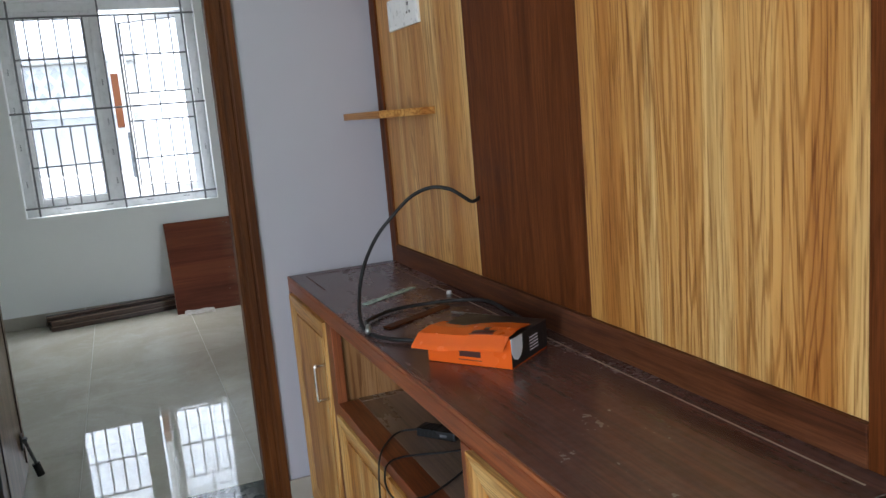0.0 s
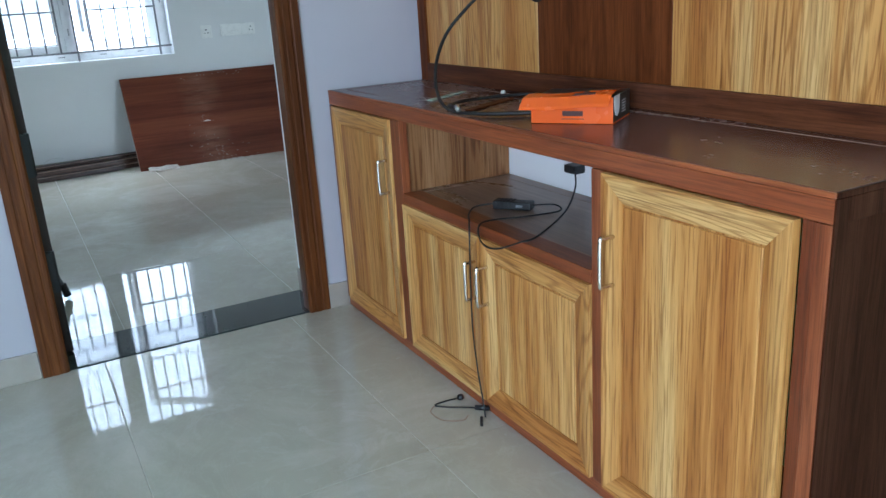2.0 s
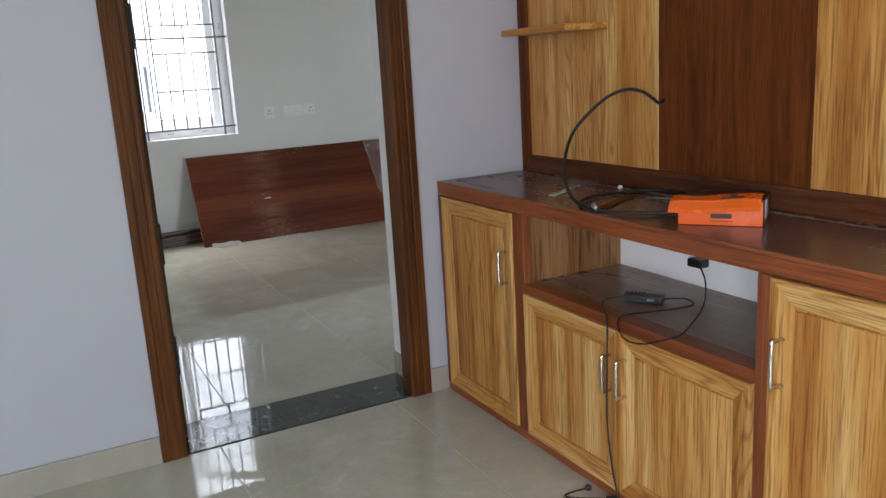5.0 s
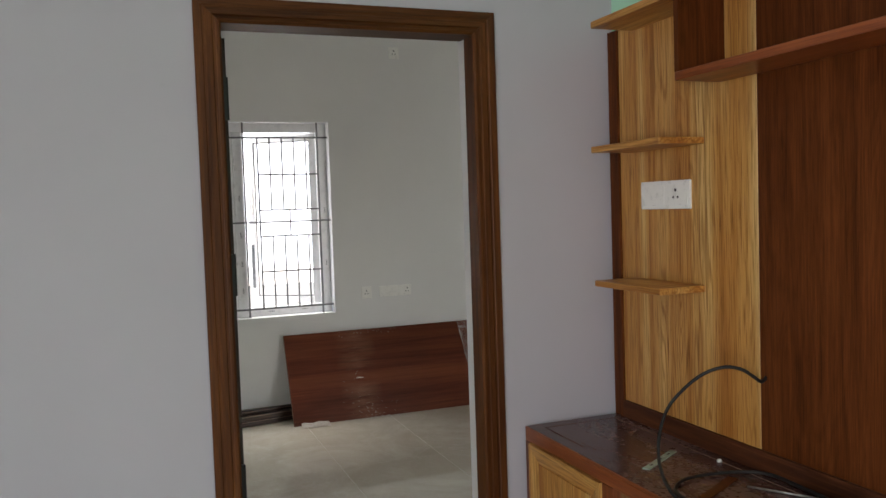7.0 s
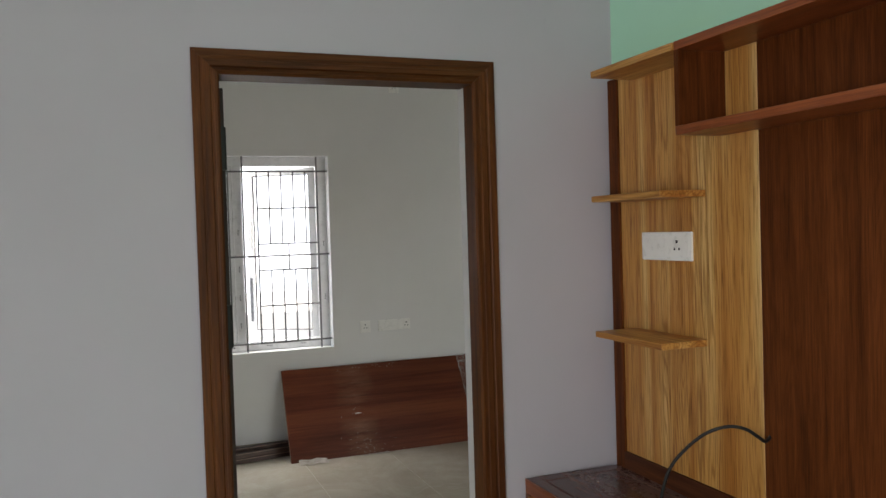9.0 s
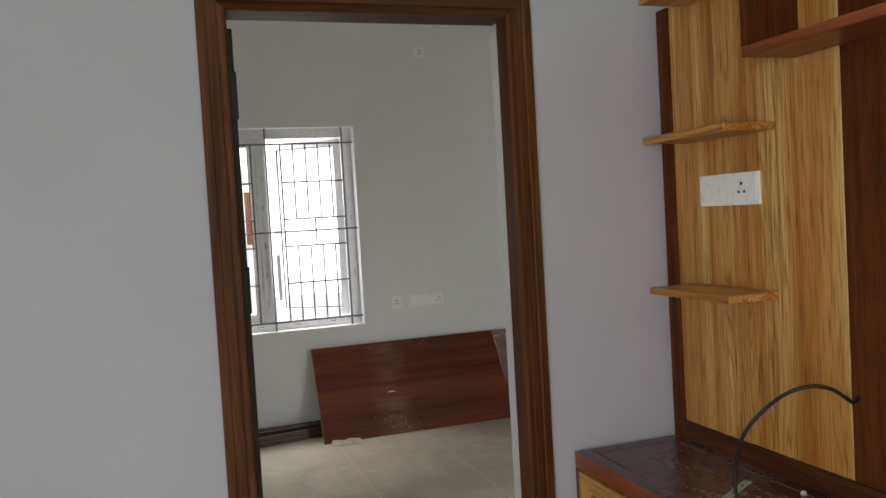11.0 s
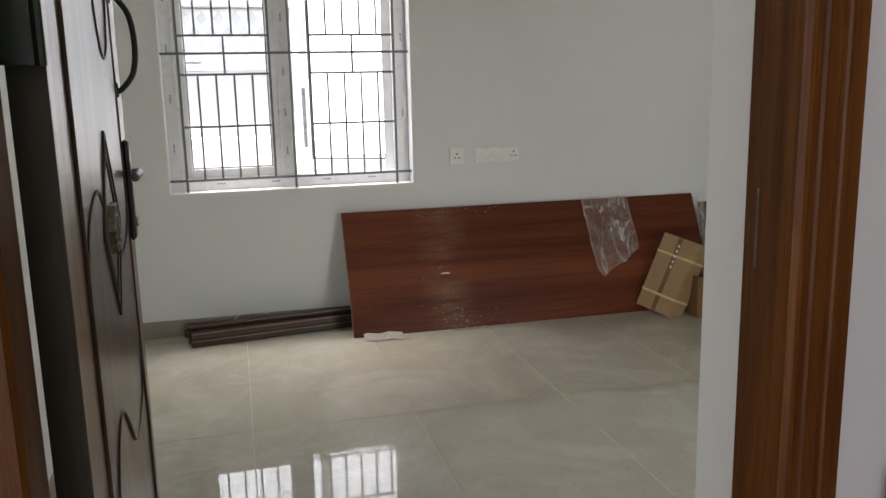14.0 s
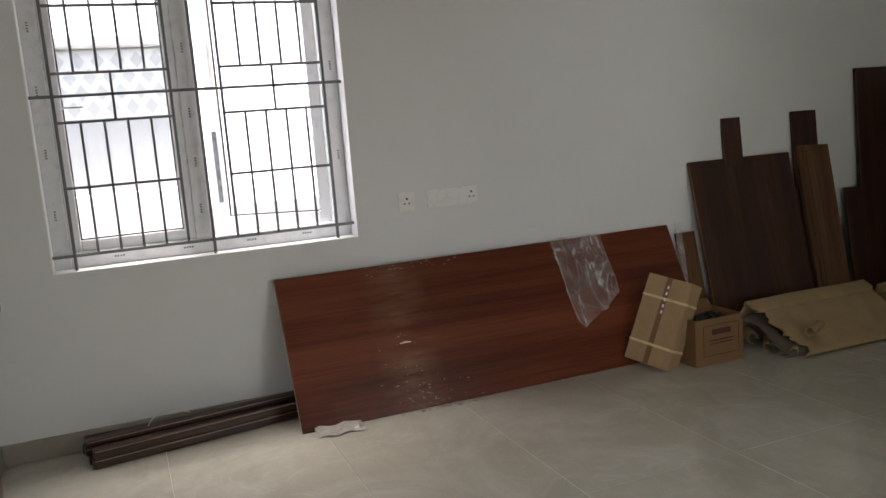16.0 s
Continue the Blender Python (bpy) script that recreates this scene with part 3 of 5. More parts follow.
def door_leaf():
    """The leaf stands open at a right angle into the bedroom; its carved side faces the doorway."""
    y0, y1, xf, xb = 2.566, 3.308, -0.497, -0.533
    d = thing("door_1", "open brown wooden door with a carved diamond and curved grooves", "door", (xb, y0, 0.012))
    tagged(d, kind="structure")
    slab = part("leaf", block(xb, xf, y0 + 0.002, y1, 0.012, 2.045, 0.002), M["leaf"], d)
    part("hinge_edge", block(xb - 0.0006, xf + 0.0006, y0 - 0.001, y0 + 0.003, 0.012, 2.045), M["leaf_edge"], d, "dark unvarnished hinge edge")
    g0, g1 = 2.68, 3.188
    # dark field between two curved ends
    def wave(up):
        base = [(g0, 0.58), (2.735, 0.69), (2.79, 0.76), (2.86, 0.778), (2.925, 0.735), (2.98, 0.686), (3.035, 0.678), (3.10, 0.69), (3.155, 0.715), (g1, 0.80)]
        if up:
            base = [(y, 2.5 - z) for y, z in reversed(base)]
        return base
    low = [(p.x, p.y) for p in smooth_line([(y, z, 0) for y, z in wave(False)], 6)]
    high = [(p.x, p.y) for p in smooth_line([(y, z, 0) for y, z in wave(True)], 6)]
    part("carved_field", prism(bmesh.new(), low + high, "x", xf - 0.001, xf + 0.002), M["leaf_dark"], slab, "darker brown carved middle field")

    def groove(points, closed=False, r=0.0035, steps=8):
        q = [(xf + 0.0015, y, z) for y, z in points]
        if closed:
            q.append(q[0])
        part("groove", tube(bmesh.new(), q, r, 6, steps), M["leaf_edge"], slab, "black carved groove")

    groove(wave(False))
    groove(wave(True))
    groove([(g0, 0.05), (g0, 1.98)], steps=1)
    groove([(3.222, 0.05), (3.222, 0.55), (3.188, 1.0), (3.188, 1.98)], steps=8)
    groove([(2.947, 1.175), (3.047, 1.034), (2.947, 0.903), (2.85, 1.034)], True, 0.0045, 0)
    groove([(2.947, 1.146), (3.026, 1.034), (2.947, 0.932), (2.871, 1.034)], True, 0.003, 0)
    groove([(g0, 1.015), (2.715, 1.065), (2.776, 1.094), (2.83, 1.10), (2.868, 1.078)])
    groove([(3.0, 0.985), (3.045, 0.976), (3.1, 0.983), (3.15, 1.0), (g1, 1.04)])
    groove([(3.055 + 0.09 * math.cos(a), 1.45 + 0.165 * math.sin(a)) for a in (i * math.tau / 14 for i in range(14))], True, 0.0035, 5)
    # pale inlay between the two lines of the diamond
    ring = [((2.947, 1.171), (2.947, 1.150)), ((3.043, 1.034), (3.029, 1.034)), ((2.947, 0.907), (2.947, 0.928)), ((2.854, 1.034), (2.868, 1.034))]
    bm = bmesh.new()
    for (a0, b0), (a1, b1) in zip(ring, ring[1:] + ring[:1]):
        prism(bm, [a0, a1, b1, b0], "x", xf + 0.001, xf + 0.0032)
    part("inlay", bm, M["inlay"], slab, "pale grey inlay of the diamond")
    # six-sided brass rose in the diamond
    bm = bmesh.new()
    m4 = Matrix.Translation((xf + 0.006, 2.947, 1.034)) @ Euler((0, radians(90), 0)).to_matrix().to_4x4()
    bmesh.ops.create_cone(bm, cap_ends=True, segments=6, radius1=0.042, radius2=0.04, depth=0.010, matrix=m4)
    rose = part("rose", bm, M["brass"], slab, "six-sided antique brass boss")
    # chased leaf work on the boss's face
    for ring_r, count, size in ((0.0, 1, 0.009), (0.015, 6, 0.0065), (0.029, 11, 0.0055)):
        for k in range(count):
            a = k * math.tau / count + ring_r * 30
            bm = bmesh.new()
            bmesh.ops.create_icosphere(bm, subdivisions=1, radius=size, matrix=Matrix.Translation((xf + 0.0105, 2.947 + ring_r * math.cos(a), 1.034 + ring_r * math.sin(a))) @ Matrix.Diagonal((0.5, 1, 1, 1)))
            part("chased_bead", bm, M["dark_steel"], rose, "tarnished bead")
    # lock plate with lever, and the bow handle above
    lock = part("lock_plate", block(xf, xf + 0.011, 3.222, 3.262, 0.968, 1.15, 0.0075, 3), M["black"], slab, "glossy black lock plate", True)
    bm = tube(bmesh.new(), [(xf + 0.008, 3.243, 1.09), (xf + 0.02, 3.243, 1.09), (xf + 0.0245, 3.237, 1.091), (xf + 0.025, 3.19, 1.092), (xf + 0.024, 3.15, 1.089)], 0.0075, 10)
    part("lever", bm, M["dark_steel"], lock, "dark chrome lever handle", True)
    bm = bmesh.new()
    rod(bm, (xf + 0.01, 3.243, 1.0), (xf + 0.016, 3.243, 1.0), 0.009, 14)
    part("key_cylinder", bm, M["chrome"], lock, "chrome key cylinder", True)
    bm = tube(bmesh.new(), [(xf, 3.215, 1.40), (xf + 0.012, 3.215, 1.395), (xf + 0.032, 3.215, 1.365), (xf + 0.038, 3.215, 1.315), (xf + 0.032, 3.215, 1.268), (xf + 0.012, 3.215, 1.24), (xf, 3.215, 1.235)], 0.005, 10)
    box(bm, xf, xf + 0.005, 3.205, 3.225, 1.225, 1.25)
    box(bm, xf, xf + 0.005, 3.205, 3.225, 1.385, 1.41)
    part("pull_handle", bm, M["black"], slab, "black bow pull handle", True)
    # kick-down stop near the free edge, its rubber foot let down
    stop = part("door_stop", block(xf, xf + 0.008, 3.145, 3.185, 0.125, 0.185, 0.003, 1), M["black"], slab, "black kick-down door stop")
    bm = bmesh.new()
    rod(bm, (xf + 0.014, 3.15, 0.158), (xf + 0.014, 3.18, 0.158), 0.010, 10)
    rod(bm, (xf + 0.014, 3.165, 0.158), (xf + 0.042, 3.162, 0.05), 0.006, 10)
    part("stop_arm", bm, M["dark_steel"], stop, "dark steel arm")
    bm = bmesh.new()
    rod(bm, (xf + 0.038, 3.163, 0.062), (xf + 0.05, 3.161, 0.012), 0.014, 12)
    part("rubber_foot", bm, M["rubber"], stop, "black rubber foot")
    for z in (0.29, 0.66, 1.32, 1.86):
        bm = blocks((xb + 0.002, xf - 0.004, y0 - 0.004, y0 - 0.001, z - 0.065, z + 0.065), (xb + 0.0, xf - 0.004, 2.533, 2.537, z - 0.065, z + 0.065))
        rod(bm, (xf - 0.002, y0 - 0.009, z - 0.065), (xf - 0.002, y0 - 0.009, z + 0.065), 0.006, 10)
        for k in (-0.045, -0.015, 0.015, 0.045):
            rod(bm, ((xb + xf) / 2 + 0.004 * (1 if k > 0 else -1), y0 - 0.0055, z + k), ((xb + xf) / 2 + 0.004 * (1 if k > 0 else -1), y0 - 0.0038, z + k), 0.0035, 8)
        part("hinge", bm, M["black"], d, "blackened steel butt hinge")
    d.matrix_world = pose(xb + 0.016, y0, 0.012, 0, 0, 1.6)
    return d


door_leaf()


# ---------------- bedroom window ----------------
def window():
    w = thing("window_1", "white upvc casement window with one sash open behind a steel grille", "window", (0, FAR_Y + 0.1, WIN_B))
    tagged(w, kind="structure")
    y0, y1 = 6.085, 6.145
    l, r, z0, z1 = WIN_L + 0.002, WIN_R - 0.002, WIN_B + 0.002, WIN_T - 0.002
    f = 0.066
    fr = part("window_frame", block(l, l + f, y0, y1, z0, z1, 0.004), M["upvc"], w)
    part("window_frame", block(r - f, r, y0, y1, z0, z1, 0.004), M["upvc"], w)
    part("window_frame", block(l + f, r - f, y0 + 0.001, y1 - 0.001, z0, z0 + f, 0.004), M["upvc"], w)
    part("window_frame", block(l + f, r - f, y0 + 0.001, y1 - 0.001, z1 - f, z1, 0.004), M["upvc"], w)
    part("mullion", block(-0.062, 0.004, y0 + 0.001, y1 - 0.001, z0 + f, z1 - f, 0.004), M["upvc"], w)
    # closed sash with patterned glass
    sl, sr, sz0, sz1, s = l + f, -0.062, z0 + f, z1 - f, 0.046
    for a in ((sl, sl + s, sz0, sz1), (sr - s, sr, sz0, sz1), (sl + s, sr - s, sz0, sz0 + s), (sl + s, sr - s, sz1 - s, sz1)):
        part("sash_rail", block(a[0], a[1], y0 + 0.012, y1 + 0.008, a[2], a[3], 0.005), M["upvc"], w)
    g = part("pane", blocks((sl + s - 0.008, sr - s + 0.008, 6.122, 6.127, sz0 + s - 0.008, sz1 - s + 0.008)), M["glass"], w, "clear glass pane")
    g.visible_shadow = False
    a0, a1, c0, c1, k = sl + s, sr - s, sz0 + s, sz1 - s, 0.006
    for q in ((a0, a0 + k, c0, c1), (a1 - k, a1, c0, c1), (a0 + k, a1 - k, c0, c0 + k), (a0 + k, a1 - k, c1 - k, c1)):
        part("gasket", blocks((q[0], q[1], 6.114, 6.1218, q[2], q[3])), M["gasket"], w, "black rubber gasket")
    # open sash, hinged at its outer side and swung out
    width, high = (r - f) - 0.004, sz1 - sz0
    sash = thing("open_sash", "white upvc sash swung open outwards", "window sash", turn=pose(r - f, 6.15, sz0, 0, 0, -32))
    tagged(sash, kind="structure")
    for a in ((-width, -width + 0.052, 0, high), (-0.052, 0, 0, high), (-width + 0.052, -0.052, 0, 0.052), (-width + 0.052, -0.052, high - 0.052, high)):
        part("sash_rail", block(a[0], a[1], -0.02, 0.03, a[2], a[3], 0.005), M["upvc"], sash)
    g = part("pane", blocks((-width + 0.045, -0.045, 0.002, 0.007, 0.045, high - 0.045)), M["glass"], sash, "clear glass pane")
    g.visible_shadow = False
    a0, a1, c0, c1, k = -width + 0.052, -0.052, 0.052, high - 0.052, 0.006
    for q in ((a0, a0 + k, c0, c1), (a1 - k, a1, c0, c1), (a0 + k, a1 - k, c0, c0 + k), (a0 + k, a1 - k, c1 - k, c1)):
        part("gasket", blocks((q[0], q[1], -0.006, 0.0018, q[2], q[3])), M["gasket"], sash, "black rubber gasket")
    part("film_strip", block(-width + 0.012, -width + 0.034, -0.0215, -0.019, 0.93 - sz0, 1.265 - sz0), M["film"], sash, "grey strip of torn film")
    part("sash_handle", block(-width + 0.016, -width + 0.036, -0.045, -0.02, 1.5 - sz0, 1.7 - sz0, 0.006), M["upvc"], sash, "white sash handle")
    # prints on the protective film of the frame
    for x, z in ((l + 0.03, 0.95), (l + 0.03, 1.2), (l + 0.03, 1.45), (l + 0.03, 1.7), (-0.03, 0.92), (-0.03, 1.12), (-0.03, 1.33), (-0.03, 1.6), (r - 0.03, 1.1), (r - 0.03, 1.5)):
        part("film_print", blocks(*[(x - 0.004, x + 0.004, y0 - 0.001, y0 + 0.002, z + k * 0.011, z + k * 0.011 + 0.006) for k in range(4)]), M["film"], w, "faint grey print on the film")
    for x in (-0.4, -0.12, 0.15, 0.4):
        part("film_print", blocks(*[(x + k * 0.011, x + k * 0.011 + 0.006, y0 - 0.001, y0 + 0.002, z0 + 0.03, z0 + 0.038) for k in range(4)]), M["film"], w, "faint grey print on the film")
    part("window_stay", block(-0.52, -0.44, y0 - 0.012, y0 - 0.006, 1.395, 1.402, 0.001), M["steel"], w, "loose steel stay")
    # painted reveals round the opening
    rv = 0.003
    part("window_sill", blocks((l + rv, r - rv, FAR_Y - 0.002, y0, WIN_B, WIN_B + rv)), M["reveal"], w)
    part("reveal", blocks((WIN_L, WIN_L + rv, FAR_Y - 0.002, y0, WIN_B, WIN_T)), M["reveal"], w)
    part("reveal", blocks((WIN_R - rv, WIN_R, FAR_Y - 0.002, y0, WIN_B, WIN_T)), M["reveal"], w)
    part("reveal", blocks((l + rv, r - rv, FAR_Y - 0.002, y0, WIN_T - rv, WIN_T)), M["reveal"], w)


window()


def grille():
    y = 6.03
    g = thing("window_grille", "grey painted steel bar grille set in the window opening", "window grille", (0, y, WIN_B))

    def bar(name, x0, z0, x1, z1, t=0.0057, dy=0.0):
        if x0 == x1:
            bm = block(x0 - t, x0 + t, y - t + dy, y + t + dy, z0, z1, 0.0015, 1)
        else:
            bm = block(x0, x1, y - t + dy, y + t + dy, z0 - t, z0 + t, 0.0015, 1)
        part(name, bm, M["grille"], g)

    for z in (0.805, 1.442, 2.06):
        bar("cross_bar", WIN_L, z, WIN_R, z, 0.0061, 0.001)
    for x in (-0.548, 0.004, 0.548):
        bar("upright_bar", x, WIN_B, x, WIN_T, 0.0061, -0.001)
    for a, b_ in ((-0.548, -0.10), (0.106, 0.548)):
        for z in (1.077, 1.338, 1.53, 1.79):
            bar("cross_bar", a, z, b_, z)
        bar("upright_bar", -0.10 if a < 0 else 0.106, 0.805, -0.10 if a < 0 else 0.106, 2.06)
        for k in range(1, 5):
            x = a + (b_ - a) * k / 5
            bar("upright_bar", x, 0.805, x, 1.338, 0.0051)
            bar("upright_bar", x, 1.53, x, 2.06, 0.0051)
        bar("upright_bar", (a + b_) / 2, 1.338, (a + b_) / 2, 1.53, 0.0051)


grille()


# ---------------- outside the window ----------------
structure("ground", blocks((-400, 400, FAR_Y + 0.26, 800, -3.2, -3.1)), M["earth"], "pale concrete ground outside", "ground")


def neighbour():
    h = thing("house", "pale rendered neighbouring house with a diamond lattice band", "house", (0.4, 10.5, -3.1))
    wall = part("wall", blocks((-5.0, 0.35, 10.5, 15.0, -3.1, 2.12)), M["render_grey"], h, "grey rendered wall")
    part("ledge", block(-5.0, 0.35, 10.2, 10.499, -3.1, 0.83, 0.02), M["render_sunlit"], h, "base below the grey wall, white as if sunlit")
    part("parapet", block(-5.1, 0.4, 10.4, 15.1, 2.12, 2.22, 0.02), M["render"], h)
    # raised white lattice with grey diamonds along the wall's upper part
    part("lattice", blocks((-1.75, 0.33, 10.485, 10.499, 1.5, 2.1)), M["render_pale"], wall, "pale lattice panel")
    tile = bpy.data.meshes.new("lattice_diamond")
    bm = prism(bmesh.new(), [(-0.058, 0), (0, -0.075), (0.058, 0), (0, 0.075)], "y", -0.004, 0.004)
    bm.to_mesh(tile)
    bm.free()
    tile.materials.append(M["jali"])
    for row in range(4):
        for k in range(11):
            ob = new("lattice_diamond", tile)
            ob.parent = wall
            ob.location = Vector((0.21 - 0.165 * k - 0.0825 * (row % 2), 10.482, 1.59 + 0.14 * row)) - ORIGIN[wall]
    part("wall", blocks((0.351, 6.0, 11.0, 15.0, -3.1, 0.55)), M["render"], h)
    return h


def post():
    # invented support for an orange strip of unknown origin in the window gap
    p = thing("post", "made-up white outdoor post that carries an orange strip", "post", (0.08, 8.25, -3.1))
    part("shaft", block(0.042, 0.118, 8.21, 8.3, -3.1, 2.5, 0.004), M["render"], p)
    part("painted_face", block(0.04, 0.12, 8.2, 8.209, 1.32, 1.82, 0.002), M["orange_paint"], p, "orange strip in the window gap")


neighbour()
post()
structure("backdrop", blocks((-140, 140, 60, 60.5, -3.1, 75)), M["haze"], "bright hazy sky beyond the houses", "sky")


# ---------------- living room: television unit ----------------
XF = 0.437      # front of the carcass; doors stand proud of it
TOP = 0.765


def raised_door(name, parent, y0, y1, z0, z1, handle_y, handle_z):
    """A cabinet door with four mitred, sloping rails round a flat middle, and a chrome bow handle."""
    d = part(name, block(XF - 0.004, XF, y0, y1, z0, z1), M["oak_z"], parent, "oak laminate raised panel door")
    w, xo, xi, xm = 0.052, XF - 0.016, XF - 0.007, XF - 0.009

    def rail(nm, outer0, outer1, inner0, inner1, mat):
        bm = bmesh.new()
        lip = 0.16
        mid0 = tuple(a + (b_ - a) * lip for a, b_ in zip(outer0, inner0))
        mid1 = tuple(a + (b_ - a) * lip for a, b_ in zip(outer1, inner1))
        rows = [[(XF - 0.004, *outer0), (XF - 0.004, *outer1)], [(xo, *outer0), (xo, *outer1)], [(xo, *mid0), (xo, *mid1)], [(xi, *inner0), (xi, *inner1)], [(XF - 0.004, *inner0), (XF - 0.004, *inner1)]]
        vs = [[bm.verts.new(p) for p in row] for row in rows]
        for a, b_ in zip(vs, vs[1:] + vs[:1]):
            bm.faces.new((a[0], a[1], b_[1], b_[0]))
        bm.faces.new([v[0] for v in vs])
        bm.faces.new([v[1] for v in vs])
        part(nm, bm, mat, d)

    o = [(y0, z0), (y1, z0), (y1, z1), (y0, z1)]
    e = 0.0006
    n = [(y0 + w, z0 + w), (y1 - w, z0 + w), (y1 - w, z1 - w), (y0 + w, z1 - w)]
    for k, nm, mat in ((0, "rail", "oak_y"), (1, "stile", "oak_z"), (2, "rail", "oak_y"), (3, "stile", "oak_z")):
        rail(nm, o[k], o[(k + 1) % 4], n[k], n[(k + 1) % 4], M[mat])
    part("middle_panel", block(xm, XF - 0.004, y0 + w + 0.004, y1 - w - 0.004, z0 + w + 0.004, z1 - w - 0.004, 0.0015, 1), M["oak_z"], d)
    x = xo
    bm = tube(bmesh.new(), [(x + 0.006, handle_y, handle_z + 0.048), (x - 0.02, handle_y, handle_z + 0.048), (x - 0.026, handle_y, handle_z + 0.042), (x - 0.026, handle_y, handle_z - 0.042),
                            (x - 0.02, handle_y, handle_z - 0.048), (x + 0.006, handle_y, handle_z - 0.048)], 0.0046, 10, 4)
    part("handle", bm, M["chrome"], d, "chrome bow handle", True)


def tv_unit():
    u = thing("tv_unit", "dark mahogany and oak laminate television cabinet against the wall", "cabinet", (0.62, 1.47, 0))
    y0, y1, xb = 0.515, 2.418, 0.798
    part("end_panel", block(XF + 0.0185, xb, y0 + 0.001, y0 + 0.018, 0.0, TOP - 0.045), M["end_shaded"], u, "walnut end panel darkened as the shaded side")
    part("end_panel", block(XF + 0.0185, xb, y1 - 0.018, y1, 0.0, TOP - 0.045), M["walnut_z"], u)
    part("divider", block(XF + 0.002, xb, 1.90, 1.918, 0.03, TOP - 0.045), M["oak_brown"], u, "brown oak laminate divider")
    part("divider", block(XF + 0.002, xb, 1.012, 1.03, 0.03, TOP - 0.045), M["oak_z"], u, "oak laminate divider")
    part("divider_lip", block(xb - 0.09, xb - 0.002, 1.893, 1.9, 0.5095, TOP - 0.046, 0.001), M["oak_brown"], u)
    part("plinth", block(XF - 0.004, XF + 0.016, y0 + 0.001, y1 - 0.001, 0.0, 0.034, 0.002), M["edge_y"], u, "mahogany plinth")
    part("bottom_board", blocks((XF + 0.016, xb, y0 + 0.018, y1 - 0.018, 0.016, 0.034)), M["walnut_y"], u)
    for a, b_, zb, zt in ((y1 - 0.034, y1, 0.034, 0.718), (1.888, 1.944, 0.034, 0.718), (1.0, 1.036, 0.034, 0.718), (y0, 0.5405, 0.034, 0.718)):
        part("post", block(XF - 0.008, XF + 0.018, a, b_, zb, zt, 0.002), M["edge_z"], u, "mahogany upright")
    part("post", block(XF - 0.004, XF + 0.018, 0.5415, 0.566, 0.034, 0.718, 0.002), M["edge_z"], u, "mahogany inner upright")
    # shelf of the open niche, with its front edging and pale groove line
    part("niche_shelf", block(XF + 0.05, xb, 1.031, 1.899, 0.489, 0.509), M["shelf_floor"], u, "dusty brown shelf board")
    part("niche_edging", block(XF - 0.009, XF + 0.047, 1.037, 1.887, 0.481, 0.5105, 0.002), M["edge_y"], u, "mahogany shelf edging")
    part("groove_line", blocks((XF + 0.047, XF + 0.05, 1.037, 1.887, 0.489, 0.5097)), M["gold_line"], u)
    part("groove_line", blocks((xb - 0.04, xb - 0.037, 1.037, 1.887, 0.499, 0.5097)), M["gold_line"], u)
    part("groove_line", blocks((XF + 0.05, xb - 0.04, 1.865, 1.868, 0.499, 0.5097)), M["gold_line"], u)
    part("back_board", block(0.7985, 0.806, 1.031, 1.899, 0.509, TOP - 0.046), M["reveal"], u, "white back board")
    # worktop with a stepped front edge
    top = part("worktop", block(XF - 0.003, xb, y0 + 0.003, y1, TOP - 0.0085, TOP, 0.001, 1), M["counter"], u, "dusty dark mahogany top")
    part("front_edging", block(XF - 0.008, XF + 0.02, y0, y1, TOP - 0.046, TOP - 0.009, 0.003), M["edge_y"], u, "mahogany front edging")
    part("end_edging", block(XF + 0.021, xb, y0 - 0.003, y0 + 0.016, TOP - 0.046, TOP - 0.009, 0.002), M["end_shaded"], u)
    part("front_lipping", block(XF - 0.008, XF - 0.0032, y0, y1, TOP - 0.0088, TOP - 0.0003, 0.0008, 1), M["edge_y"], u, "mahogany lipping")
    part("end_skin", block(XF - 0.0072, XF + 0.0208, y0 - 0.0034, y0 - 0.0004, 0.0, TOP - 0.0092), M["end_shaded"], u, "walnut end facing darkened as the shaded side")
    part("end_lipping", block(XF - 0.003, xb, y0 - 0.003, y0 + 0.0028, TOP - 0.0088, TOP - 0.0003, 0.0008, 1), M["end_shaded"], u, "lipping darkened as the shaded end")
    for s in ((XF + 0.04, xb - 0.05, y1 - 0.052, y1 - 0.049), (xb - 0.052, xb - 0.049, y0 + 0.03, y1 - 0.052), (XF + 0.04, XF + 0.043, y1 - 0.3, y1 - 0.052)):
        part("groove_line", blocks((*s, TOP - 0.002, TOP + 0.0006)), M["gold_line"] if s[1] - s[0] < 0.01 and s[0] > 0.6 else M["walnut_y"], top)
    raised_door("door", u, 1.947, 2.383, 0.036, 0.716, 1.975, 0.545)
    raised_door("door", u, 1.464, 1.886, 0.036, 0.48, 1.49, 0.362)
    raised_door("door", u, 1.038, 1.460, 0.036, 0.48, 1.434, 0.362)
    raised_door("door", u, 0.571, 0.998, 0.036, 0.716, 0.968, 0.549)


tv_unit()


